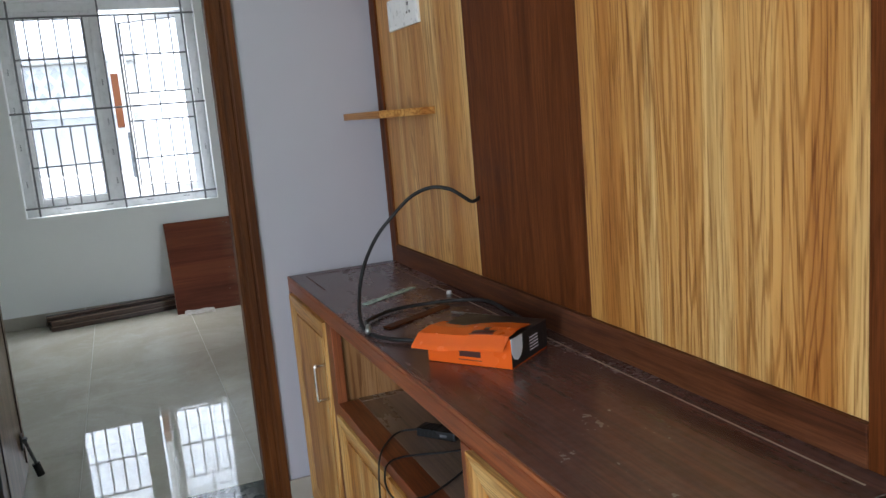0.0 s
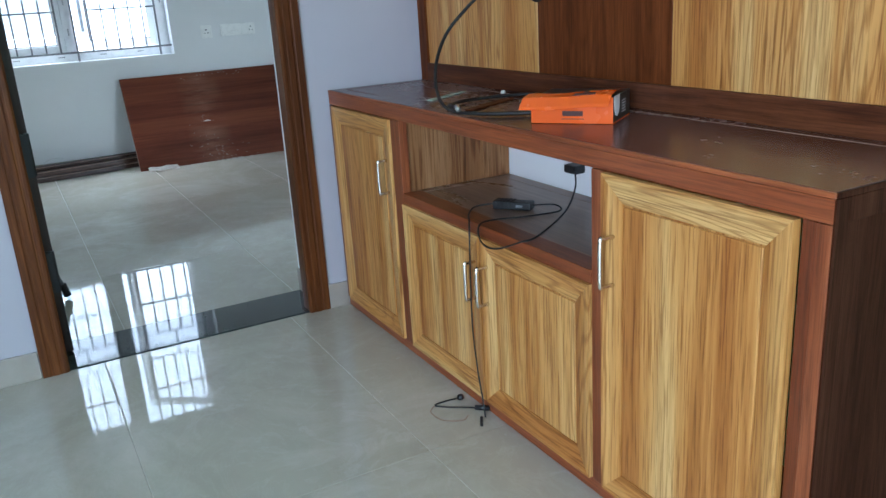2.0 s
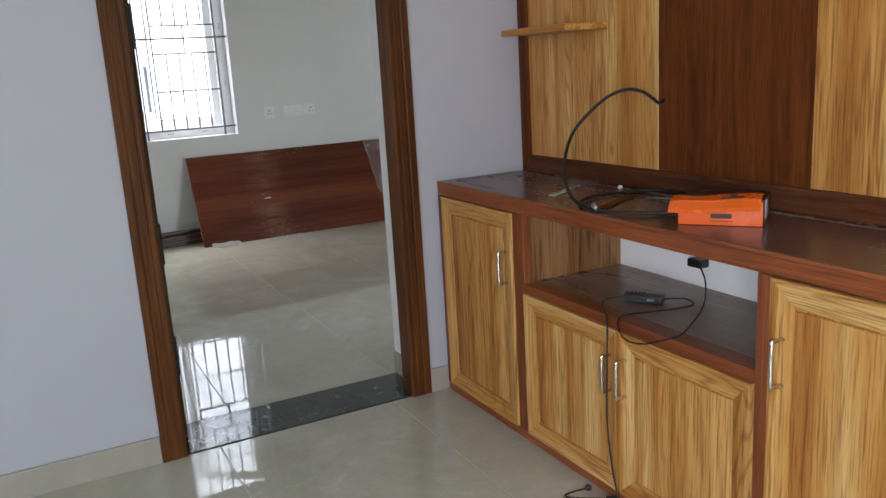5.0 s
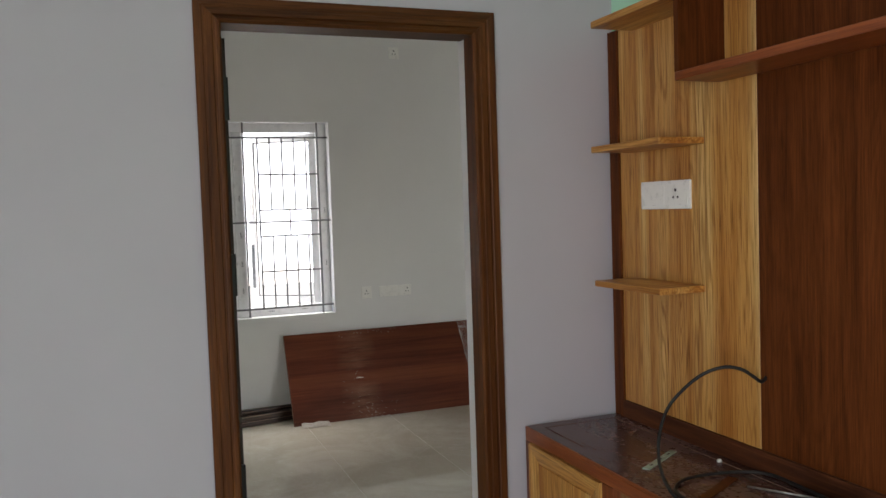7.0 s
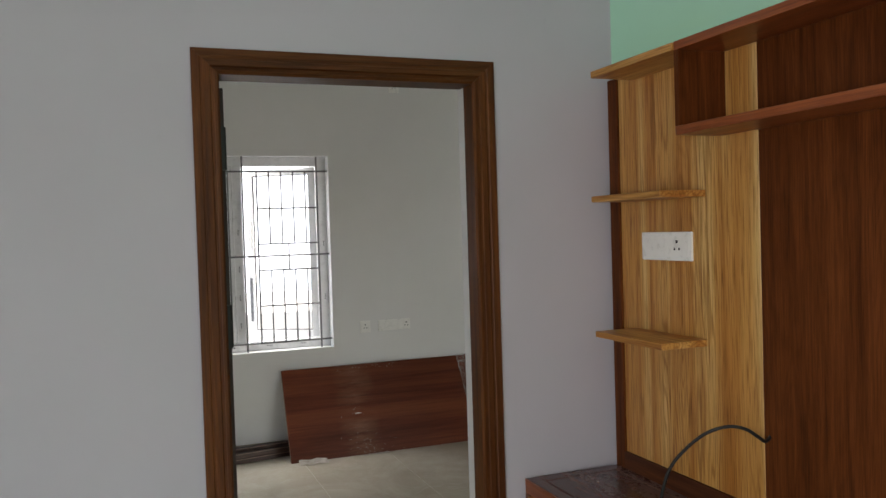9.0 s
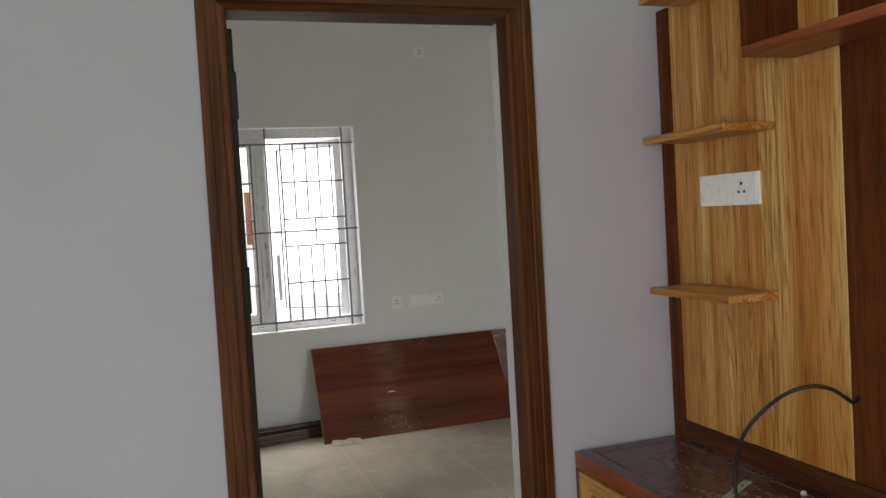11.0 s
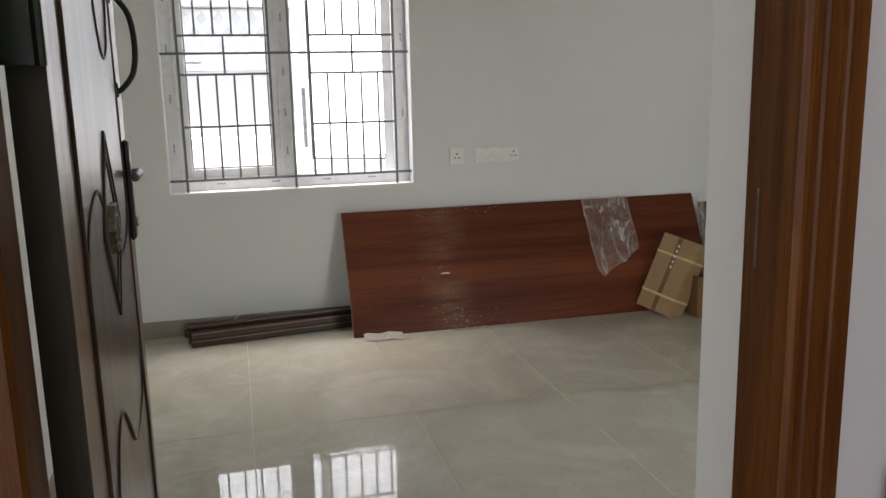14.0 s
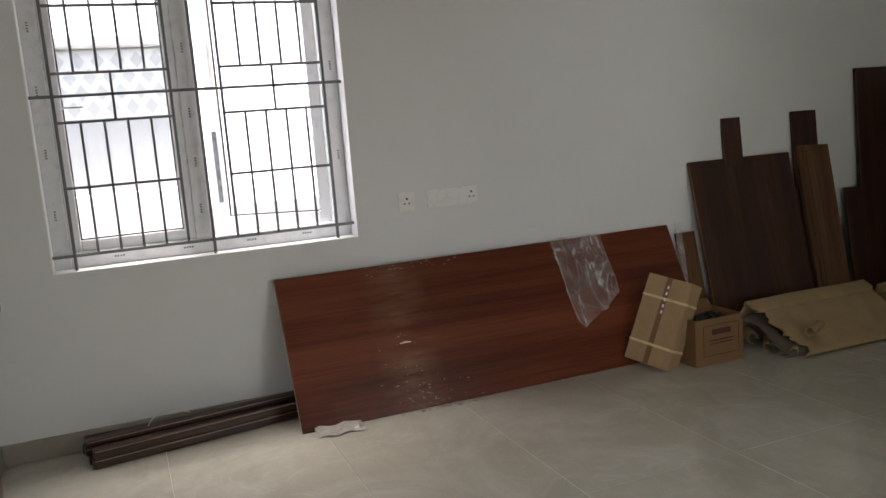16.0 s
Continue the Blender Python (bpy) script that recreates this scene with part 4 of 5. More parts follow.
def wall_panel():
    p = thing("wall_panelling", "oak and walnut laminate wall panelling with a dark border", "wall panelling", (0.8, 1.47, TOP))
    y0, y1, z0, z1, xb = 0.515, 2.418, TOP, 2.085, 0.809
    part("left_border", block(0.783, xb, 2.364, y1, z0, z1, 0.002), M["walnut_z"], p, "dark walnut border")
    part("right_border", block(0.783, xb, y0, 0.572, z0, z1, 0.002), M["walnut_z"], p, "dark walnut border")
    part("bottom_border", block(0.781, xb, 0.572, 2.364, z0, 0.824, 0.002), M["walnut_y"], p, "dark walnut border")
    part("panel", block(0.790, xb, 1.716, 2.363, 0.824, z1, 0.001, 1), M["oak_z"], p, "streaked oak laminate sheet")
    part("panel", block(0.790, xb, 1.206, 1.715, 0.824, z1, 0.001, 1), M["walnut_z"], p, "dark walnut laminate sheet")
    part("panel", block(0.790, xb, 0.573, 1.205, 0.824, z1, 0.001, 1), M["oak_z"], p, "streaked oak laminate sheet")


wall_panel()


def display_shelf(z, y0, y1, thick):
    s = thing("wall_shelf", "small oak laminate display shelf on the wall panel", "shelf", (0.71, (y0 + y1) / 2, z - thick), "shelves beside the panel")
    part("board", block(0.632, 0.789, y0, y1, z - thick, z, 0.003), M["oak_y"], s)
    part("edge_band", block(0.6295, 0.632, y0 + 0.001, y1 - 0.001, z - thick + 0.001, z - 0.001, 0.0008, 1), M["oak_y"], s, "pale oak edge band")


display_shelf(1.2535, 1.935, 2.283, 0.02)
display_shelf(1.687, 1.928, 2.288, 0.02)
display_shelf(2.084, 1.858, 2.274, 0.022)


def open_shelf_box():
    c = thing("wall_cabinet", "open dark mahogany wall box above the television space", "wall cabinet", (0.71, 1.46, 1.832))
    xa, xb, y0, y1, z0, z1 = 0.634, 0.7885, 1.07, 1.855, 1.832, 2.085
    part("bottom_board", block(xa, xb, y0, y1, z0, z0 + 0.024, 0.002), M["edge_y"], c, "mahogany lower board")
    part("top_board", block(xa, xb, y0, y1, z1 - 0.024, z1, 0.002), M["edge_y"], c, "mahogany upper board")
    part("side_board", block(xa, xb, y1 - 0.02, y1, z0 + 0.024, z1 - 0.024, 0.001), M["walnut_z"], c)
    part("side_board", block(xa, xb, y0, y0 + 0.02, z0 + 0.024, z1 - 0.024, 0.001), M["walnut_z"], c)


open_shelf_box()


def socket_plate(name, label, y0, y1, z0, z1, wall, blanks, pins, out=1):
    """A modular plate: wall is ('x', place) facing -x or ('y', place) facing -y."""
    ax, at = wall
    c = (y0 + y1) / 2

    def bl(a0, a1, b0, b1, d0, d1, bev=0.0):
        return block(at - d1, at - d0, a0, a1, b0, b1, bev) if ax == "x" else block(a0, a1, at - d1, at - d0, b0, b1, bev)

    s = thing(name, label, "socket plate", (at, c, z0) if ax == "x" else (c, at, z0))
    part("plate", bl(y0, y1, z0, z1, 0, 0.009, 0.003), M["switch"], s)
    step = (y1 - y0 - 0.016) / max(1, blanks + pins)
    for k in range(blanks + pins):
        # sockets are the modules nearest to the right-hand end as one faces the plate
        slot = blanks + pins - 1 - k if ax == "y" else k
        a = y0 + 0.008 + slot * step
        module = part("module", bl(a + 0.001, a + step - 0.001, z0 + 0.012, z1 - 0.012, 0.009, 0.0105, 0.0006), M["switch"], s)
        if k < pins:
            q, zc = a + step / 2, (z0 + z1) / 2
            for dy, dz, r in ((0, 0.014, 0.0045), (-0.011, -0.008, 0.0035), (0.011, -0.008, 0.0035)):
                part("pin_hole", bl(q + dy - r, q + dy + r, zc + dz - r, zc + dz + r, 0.0100, 0.0112), M["hole"], module, "dark pin hole")


socket_plate("socket_plate", "white plastic socket plate on the oak panel", 1.988, 2.235, 1.479, 1.567, ("x", 0.790), 1, 1)
socket_plate("switch_plate", "white plastic switch plate on the bedroom wall", 0.834, 0.914, 0.832, 0.922, ("y", FAR_Y), 0, 1)
socket_plate("socket_plate", "white plastic switch and socket plate on the bedroom wall", 0.977, 1.233, 0.838, 0.92, ("y", FAR_Y), 4, 1)
socket_plate("socket_plate", "small white plastic socket high on the bedroom wall", 1.118, 1.200, 2.655, 2.742, ("y", FAR_Y), 0, 1)


# ---------------- living room: loose things ----------------
def coax():
    c = thing("cable", "thick black cable looping out of the panel onto the counter", "cable", (0.62, 1.95, TOP))
    z = TOP + 0.007
    pts = [(0.80, 1.70, 1.03), (0.782, 1.692, 1.02), (0.765, 1.688, 1.018), (0.745, 1.69, 1.032), (0.715, 1.70, 1.053), (0.675, 1.72, 1.06), (0.635, 1.755, 1.04), (0.595, 1.79, 0.995), (0.55, 1.80, 0.945),
           (0.505, 1.775, 0.885), (0.475, 1.735, 0.825), (0.452, 1.665, 0.785), (0.442, 1.59, z), (0.452, 1.525, z), (0.485, 1.47, z), (0.53, 1.43, z), (0.56, 1.405, z)]
    part("sheath", tube(bmesh.new(), pts, 0.0046, 10, 10), M["rubber"], c, smooth=True)
    pts = [(0.445, 1.575, z + 0.012), (0.462, 1.645, z + 0.006), (0.50, 1.70, z), (0.56, 1.737, z), (0.655, 1.737, z), (0.735, 1.71, z), (0.775, 1.66, z), (0.772, 1.56, z), (0.765, 1.46, z), (0.745, 1.36, z)]
    part("sheath", tube(bmesh.new(), pts, 0.0046, 10, 10), M["rubber"], c, smooth=True)
    bm = bmesh.new()
    rod(bm, (0.446, 1.578, z + 0.012), (0.436, 1.552, z + 0.008), 0.0065, 12)
    part("connector", bm, M["steel"], c, "steel screw connector", True)


coax()


def carton_small():
    """Half-open orange box that lies on the counter, its lid flap hanging to the front."""
    turn = pose(0.604, 1.29, TOP + 0.001, 0, 0, -54.3)
    b_ = thing("orange_box", "torn open glossy orange cardboard box on the counter", "box", turn=turn)
    l, w, h, t = 0.183, 0.15, 0.056, 0.0015
    part("front", block(-l / 2, l / 2, -w / 2, -w / 2 + t, 0, h), M["orange"], b_)
    part("back", block(-l / 2, l / 2, w / 2 - t, w / 2, 0, h), M["black"], b_, "black printed back")
    part("bottom", block(-l / 2, l / 2, -w / 2 + t, w / 2 - t, 0, t), M["orange"], b_)
    part("top", block(-l / 2, l / 2, -w / 2 + 0.02, w / 2 - t, h - t, h), M["black"], b_, "black printed top")
    end = part("end", block(l / 2 - t, l / 2, -w / 2 + t, w / 2 - t, t, h - t), M["black"], b_, "black printed end")
    part("print", blocks(*[(l / 2, l / 2 + 0.0006, 0.0, 0.035, 0.014 + k * 0.006, 0.016 + k * 0.006) for k in range(5)]), M["card_white"], end, "white lines of print")
    # lid: hinged at the top's back third, bowed over the front
    bm = bmesh.new()
    rows = []
    for y, z in ((0.02, h + 0.001), (-0.03, h + 0.006), (-0.07, h + 0.002), (-0.095, h - 0.014), (-0.1, h - 0.019)):
        rows.append([(x, y - 0.006 * (x < 0), z + 0.004 * math.sin(x * 22)) for x in (-l / 2 - 0.018, -l / 4, 0, l / 4, l / 2 - 0.004)])
    for d in (0, 0.0014):
        g = [[bm.verts.new((x, y, z - d)) for x, y, z in r] for r in rows]
        for a, c in zip(g, g[1:]):
            for k in range(4):
                bm.faces.new((a[k], a[k + 1], c[k + 1], c[k]))
    lid = part("lid", bm, M["orange"], b_, "bent orange lid flap")
    def on_lid(x0, x1, y0, y1):
        """A strip of print that follows the bowed lid."""
        bm = bmesh.new()
        def at(x, y, up):
            return (x, y - 0.006 * (x < 0), h + 0.006 + (y + 0.03) * 0.1 + 0.004 * math.sin(x * 22) + up)
        n = 6
        lo = [[bm.verts.new(at(x0 + (x1 - x0) * k / n, y, 0.0)) for k in range(n + 1)] for y in (y0, y1)]
        hi = [[bm.verts.new(at(x0 + (x1 - x0) * k / n, y, 0.0012)) for k in range(n + 1)] for y in (y0, y1)]
        for k in range(n):
            bm.faces.new((hi[0][k], hi[0][k + 1], hi[1][k + 1], hi[1][k]))
            bm.faces.new((lo[0][k], lo[0][k + 1], hi[0][k + 1], hi[0][k]))
            bm.faces.new((lo[1][k], lo[1][k + 1], hi[1][k + 1], hi[1][k]))
        part("print", bm, M["ink"], lid, "dark logo shape")

    on_lid(0.002, 0.05, -0.062, -0.05)
    on_lid(0.02, 0.032, -0.046, -0.036)
    on_lid(0.0, 0.052, -0.069, -0.067)
    part("print", blocks((-0.02, 0.026, -w / 2 - 0.0008, -w / 2, 0.016, 0.027), (-0.022, 0.028, -w / 2 - 0.0008, -w / 2, 0.009, 0.0105)), M["ink"], b_, "dark logo shape")
    # white tongue flap at the open end
    bm = bmesh.new()
    arc = [(-0.07, h), (-0.026, h), *[(-0.048 + 0.022 * math.cos(a), h - 0.018 + 0.026 * math.sin(a)) for a in (-0.3, -0.9, -1.57, -2.2, -2.8)]]
    prism(bm, arc, "x", l / 2 + 0.004, l / 2 + 0.0052)
    bmesh.ops.transform(bm, matrix=Matrix.Translation((0, -0.012, 0.003)), verts=bm.verts)
    part("tongue", bm, M["card_white"], b_, "white inner tongue flap")


carton_small()


def clutter():
    z = TOP + 0.0005
    k = thing("plastic_strip", "pale green slotted plastic strip on the counter", "plastic strip", turn=pose(0.604, 1.912, z, 0, 0, 31))
    strip = part("strip", block(-0.098, 0.098, -0.011, 0.011, 0, 0.003, 0.0008, 1), M["green"], k)
    for x in (-0.06, 0.0, 0.06):
        part("slot", blocks((x - 0.008, x + 0.008, -0.003, 0.003, 0.0028, 0.0034)), M["hole"], strip)
    k = thing("wood_offcut", "narrow dark wooden offcut on the counter", "offcut", turn=pose(0.588, 1.65, z, 0, 0, 28))
    part("strip", block(-0.105, 0.105, -0.014, 0.014, 0, 0.004, 0.001, 1), M["walnut_z"], k)
    k = thing("metal_rod", "thin steel rod on the counter", "rod", turn=pose(0.712, 1.558, z + 0.003, 0, 0, -57))
    bm = bmesh.new()
    rod(bm, (-0.085, 0, 0), (0.085, 0, 0), 0.003, 8)
    part("shaft", bm, M["steel"], k, smooth=True)
    k = thing("wall_plug", "small white plastic fixing on the counter", "fixing", turn=pose(0.741, 1.826, z, 0, 0, 0))
    bm = bmesh.new()
    bmesh.ops.create_cone(bm, cap_ends=True, segments=14, radius1=0.008, radius2=0.006, depth=0.008, matrix=Matrix.Translation((0, 0, 0.004)))
    part("stub", bm, M["white_bit"], k, smooth=True)


clutter()


def power_adapter():
    z = 0.5105
    a = thing("power_adapter", "black power adapter with thin wires on the niche shelf", "power adapter", (0.60, 1.56, z))
    turn = pose(0.575, 1.535, z, 0, 0, -54)
    bm = block(-0.052, 0.052, -0.018, 0.018, 0.0, 0.021, 0.005)
    bmesh.ops.transform(bm, matrix=turn, verts=bm.verts)
    body = part("body", bm, M["black"], a)
    for k in range(5):
        bm = block(-0.05 + k * 0.011, -0.043 + k * 0.011, -0.0187, 0.0187, 0.003, 0.0218)
        bmesh.ops.transform(bm, matrix=turn, verts=bm.verts)
        part("rib", bm, M["rubber"], body)
    bm = block(0.012, 0.03, -0.0186, -0.0178, 0.008, 0.014)
    bmesh.ops.transform(bm, matrix=turn, verts=bm.verts)
    part("sticker", bm, M["film"], body, "dull rating sticker")
    part("wire", tube(bmesh.new(), [(0.605, 1.495, z + 0.012), (0.65, 1.46, z + 0.012), (0.64, 1.425, z + 0.005), (0.56, 1.44, z + 0.003), (0.47, 1.47, z + 0.003), (0.425, 1.458, z + 0.002), (0.408, 1.435, z - 0.02), (0.405, 1.40, z - 0.035),
                                    (0.406, 1.34, z - 0.025), (0.42, 1.275, z + 0.003), (0.47, 1.28, z + 0.006), (0.60, 1.35, z + 0.025), (0.70, 1.44, z + 0.05), (0.765, 1.525, 0.58)], 0.0022, 6), M["rubber"], a, "thin black wire", True)
    part("wire", tube(bmesh.new(), [(0.545, 1.575, z + 0.012), (0.50, 1.60, z + 0.006), (0.455, 1.56, z + 0.004), (0.42, 1.50, z + 0.002), (0.408, 1.482, z - 0.04), (0.405, 1.481, 0.39), (0.405, 1.484, 0.24), (0.405, 1.468, 0.12), (0.402, 1.445, 0.05), (0.395, 1.424, 0.012)], 0.0022, 6),
         M["rubber"], a, "thin black wire", True)
    part("plug", block(0.762, 0.798, 1.522, 1.572, 0.57, 0.594, 0.006), M["black"], a, "black mains plug")
    bm = bmesh.new()
    rod(bm, (0.386, 1.428, 0.014), (0.372, 1.405, 0.006), 0.004, 8)
    part("jack", bm, M["black"], a)


power_adapter()


def dropped_wire():
    w = thing("wire", "tangle of thin black wire with a plug on the floor", "wire", (0.36, 1.52, 0))
    part("lead", tube(bmesh.new(), [(0.395, 1.565, 0.006), (0.36, 1.575, 0.003), (0.325, 1.57, 0.0035), (0.35, 1.54, 0.004), (0.39, 1.51, 0.004), (0.415, 1.485, 0.006)], 0.0022, 6), M["rubber"], w, smooth=True)
    part("tail", tube(bmesh.new(), [(0.325, 1.57, 0.0035), (0.30, 1.545, 0.003), (0.305, 1.49, 0.003), (0.345, 1.455, 0.006), (0.365, 1.462, 0.01)], 0.0016, 6), M["gold_line"], w, "bare copper tail", True)
    bm = bmesh.new()
    bmesh.ops.create_icosphere(bm, subdivisions=2, radius=0.0095, matrix=Matrix.Translation((0.40, 1.562, 0.009)))
    part("bud", bm, M["black"], w, smooth=True)
    bm = bmesh.new()
    rod(bm, (0.405, 1.492, 0.008), (0.432, 1.468, 0.008), 0.007, 12)
    part("plug", bm, M["black"], w, smooth=True)
    bm = bmesh.new()
    rod(bm, (0.432, 1.468, 0.008), (0.44, 1.461, 0.008), 0.004, 10)
    part("tip", bm, M["chrome"], w, smooth=True)


dropped_wire()


# ---------------- bedroom: sheets, boards and cartons ----------------
def leaning(name, label, category, x, y_foot, width, height, thick, lean, mat, twist=0.0, z=0.0, roll=0.0, bevel=0.0015):
    """A board that stands on its lower edge and leans back towards the wall."""
    t = thing(name, label, category, turn=pose(x, y_foot, z, 0, 0, twist) @ pose(0, 0, 0, -lean, 0, 0) @ pose(0, 0, 0, 0, roll, 0))
    part("board", block(0, width, 0, thick, 0, height, bevel, 1), mat, t)
    return t


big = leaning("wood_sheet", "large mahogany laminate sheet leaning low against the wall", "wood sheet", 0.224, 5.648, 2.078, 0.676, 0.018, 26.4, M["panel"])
part("edge_band", block(-0.0015, 0, 0.001, 0.017, 0.002, 0.674), M["gold_line"], big, "pale worn edge")
part("scuff", blocks((0.495, 0.548, -0.0006, 0.001, 0.301, 0.306), (0.51, 0.535, -0.0006, 0.001, 0.306, 0.309)), M["white_bit"], big, "white scuff mark")

flecks = bmesh.new()
random.seed(21)
for k in range(52):
    x, z = random.choice((random.gauss(0.62, 0.13), random.gauss(0.52, 0.05))), abs(random.gauss(0, 0.13)) + 0.008
    w, h = random.uniform(0.002, 0.006), random.uniform(0.0015, 0.004)
    box(flecks, x - w, x + w, -0.0007, 0.0005, z, z + h)
for k in range(22):
    x, z = random.uniform(0.38, 0.86), 0.672 - random.random() ** 2 * 0.05
    box(flecks, x, x + random.uniform(0.003, 0.014), -0.0006, 0.0005, z - 0.003, z)
part("plaster_flecks", flecks, M["scrap"], big, "pale flecks of plaster", kind="stuff")


def film_on_sheet():
    """Crumpled clear film hanging over the sheet's upper edge."""
    t = thing("plastic_film", "crumpled clear plastic film hanging over the sheet", "plastic film", turn=pose(0.224, 5.648, 0, -26.4, 0, 0))
    bm = bmesh.new()
    nx, nz = 26, 34
    grid = []
    for j in range(nz + 1):
        v = j / nz
        row = []
        for i in range(nx + 1):
            s = i / nx
            left, right = 1.36 + 0.03 * v, 1.64 + 0.02 * v
            x = left + (right - left) * s
            z = 0.679 - v * (0.456 - 0.145 * max(0, s - 0.12) + 0.012 * math.sin(s * 12) - 0.03 * max(0, 0.12 - s) * 8)
            fold = noise.noise((x * 16, z * 6, 1.3)) * 0.03 + noise.noise((x * 45, z * 30, 4.1)) * 0.014
            row.append(bm.verts.new((x, -0.008 - abs(fold) - 0.004 * math.sin(s * 9 + v * 4) ** 2, z)))
        grid.append(row)
    for a, c in zip(grid, grid[1:]):
        for k in range(nx):
            bm.faces.new((a[k], a[k + 1], c[k + 1], c[k]))
    part("sheet", bm, M["wrap"], t)
    for line in (((1.362, 0.677), (1.368, 0.6), (1.372, 0.48), (1.38, 0.36), (1.392, 0.25)), ((1.392, 0.25), (1.42, 0.226), (1.49, 0.262), (1.56, 0.30), (1.655, 0.362)), ((1.64, 0.67), (1.645, 0.55), (1.657, 0.43), (1.655, 0.362)),
                 ((1.44, 0.676), (1.47, 0.56), (1.53, 0.47), (1.60, 0.41), (1.65, 0.37)), ((1.47, 0.56), (1.455, 0.46), (1.43, 0.36), (1.41, 0.26)), ((1.47, 0.56), (1.50, 0.44), (1.52, 0.36)), ((1.40, 0.67), (1.425, 0.6), (1.41, 0.5), (1.43, 0.42)),
                 ((1.40, 0.30), (1.46, 0.315), (1.52, 0.30)), ((1.55, 0.675), (1.57, 0.6), (1.61, 0.5), (1.62, 0.44)), ((1.41, 0.26), (1.45, 0.29), (1.50, 0.285))):
        part("crease", tube(bmesh.new(), [(x, -0.026 + 0.008 * noise.noise((x * 30, z * 30, 1.0)), z) for x, z in line], 0.0015, 5, 5), M["crease"], t)


film_on_sheet()


def scrap():
    t = thing("paper_scrap", "torn scrap of pale film under the sheet", "scrap", (0.37, 5.62, 0))
    bm = bmesh.new()
    grid = [[bm.verts.new((0.27 + 0.022 * i, 5.555 + 0.02 * j + 0.012 * math.sin(i * 1.3), 0.003 + 0.012 * abs(noise.noise((i * 0.7, j * 0.9, 0.2))) + 0.004 * j)) for i in range(10)] for j in range(5)]
    for a, c in zip(grid, grid[1:]):
        for k in range(9):
            bm.faces.new((a[k], a[k + 1], c[k + 1], c[k]))
    part("sheet", bm, M["scrap"], t)


scrap()

# bundle of narrow strips along the skirting
for x, y, z, w, h, long, yaw in ((-0.575, 5.74, 0.001, 0.05, 0.036, 0.9, 8.5), (-0.57, 5.742, 0.038, 0.05, 0.036, 0.9, 8.5), (-0.59, 5.797, 0.001, 0.045, 0.036, 0.5, 8.5), (-0.6, 5.797, 0.038, 0.045, 0.034, 0.5, 8.5),
                                 (-0.62, 5.936, 0.001, 0.036, 0.034, 1.0, 0.0), (-0.61, 5.936, 0.036, 0.036, 0.034, 1.0, 0.0), (-0.6, 5.80, 0.0755, 0.045, 0.022, 0.93, 7.2)):
    s = thing("wood_strip", "long narrow dark brown wooden strip in a bundle by the skirting", "wood strip", group="bundle of strips", turn=pose(x, y, z, 0, 0, yaw))
    part("strip", block(0, long, 0, w, 0, h, 0.004, 2), M["strip"], s)
    part("edge_line", blocks((0.004, long - 0.004, -0.0006, 0.003, h - 0.0085, h - 0.0045)), M["gold_line"], s, "paler worn edge")

curl = thing("wire_offcut", "thin pale curl of wire lying on the strips", "wire", (-0.3, 5.86, 0.098))
part("wire", tube(bmesh.new(), [(-0.36, 5.85, 0.099), (-0.345, 5.868, 0.115), (-0.31, 5.888, 0.128), (-0.25, 5.905, 0.128), (-0.19, 5.912, 0.101)], 0.0022, 6), M["white_bit"], curl, smooth=True)

# crumbs of plaster swept against the sheet
crumbs = bmesh.new()
random.seed(9)
for k in range(70):
    r = random.uniform(0.002, 0.007)
    x, y = random.choice((random.gauss(0.86, 0.09), random.uniform(0.3, 2.2))), 5.632 - abs(random.gauss(0, 0.012))
    bmesh.ops.create_icosphere(crumbs, subdivisions=1, radius=r, matrix=pose(x, y, r * 0.5, random.uniform(0, 90), 0, random.uniform(0, 90)) @ Matrix.Diagonal((1.6, 1, 0.6, 1)))
tagged(part("plaster_crumbs", crumbs, M["scrap"]), "pale plaster crumbs on the floor along the sheet", "crumbs", kind="stuff")

# boards standing against the wall
low = leaning("wood_board", "small brown board standing against the wall", "board", 2.35, 5.80, 0.12, 0.57, 0.018, 14, M["board_tan"])
tube_roll = thing("plastic_sleeve", "narrow clear plastic sleeve standing by the boards", "plastic sleeve", turn=pose(2.31, 5.78, 0.0, -12, 3, 0))
part("sleeve", block(-0.018, 0.018, -0.01, 0.01, 0, 0.63, 0.006), M["wrap"], tube_roll)
a = leaning("wood_strip", "dark brown plank standing behind a board", "wood strip", 2.70, 5.865, 0.125, 1.14, 0.018, 5.5, M["board_z"])
a = leaning("wood_strip", "dark brown plank standing behind a board", "wood strip", 3.185, 5.87, 0.18, 1.145, 0.018, 5.0, M["board_z"])
a = leaning("wood_board", "wide dark brown board leaning against the wall", "board", 2.465, 5.74, 0.69, 0.945, 0.02, 13.5, M["board_z"])
part("edge_band", block(-0.0015, 0, 0.001, 0.019, 0.002, 0.938), M["board_tan"], a, "pale raw edge")
a = leaning("wood_plank", "pale brown pine plank leaning against the wall", "plank", 3.165, 5.73, 0.235, 0.975, 0.03, 13.0, M["board_tan"], roll=2.0)
part("batten", block(0.03, 0.06, -0.012, 0, 0.01, 0.965, 0.002, 1), M["board_tan"], a)
a = leaning("wood_board", "short dark board leaning against the wall", "board", 3.52, 5.81, 0.20, 0.69, 0.018, 9.0, M["board_z"], roll=1.0)
a = leaning("wood_board", "tall dark brown board leaning in the corner", "board", 3.665, 5.87, 0.32, 1.36, 0.02, 4.0, M["board_z"])


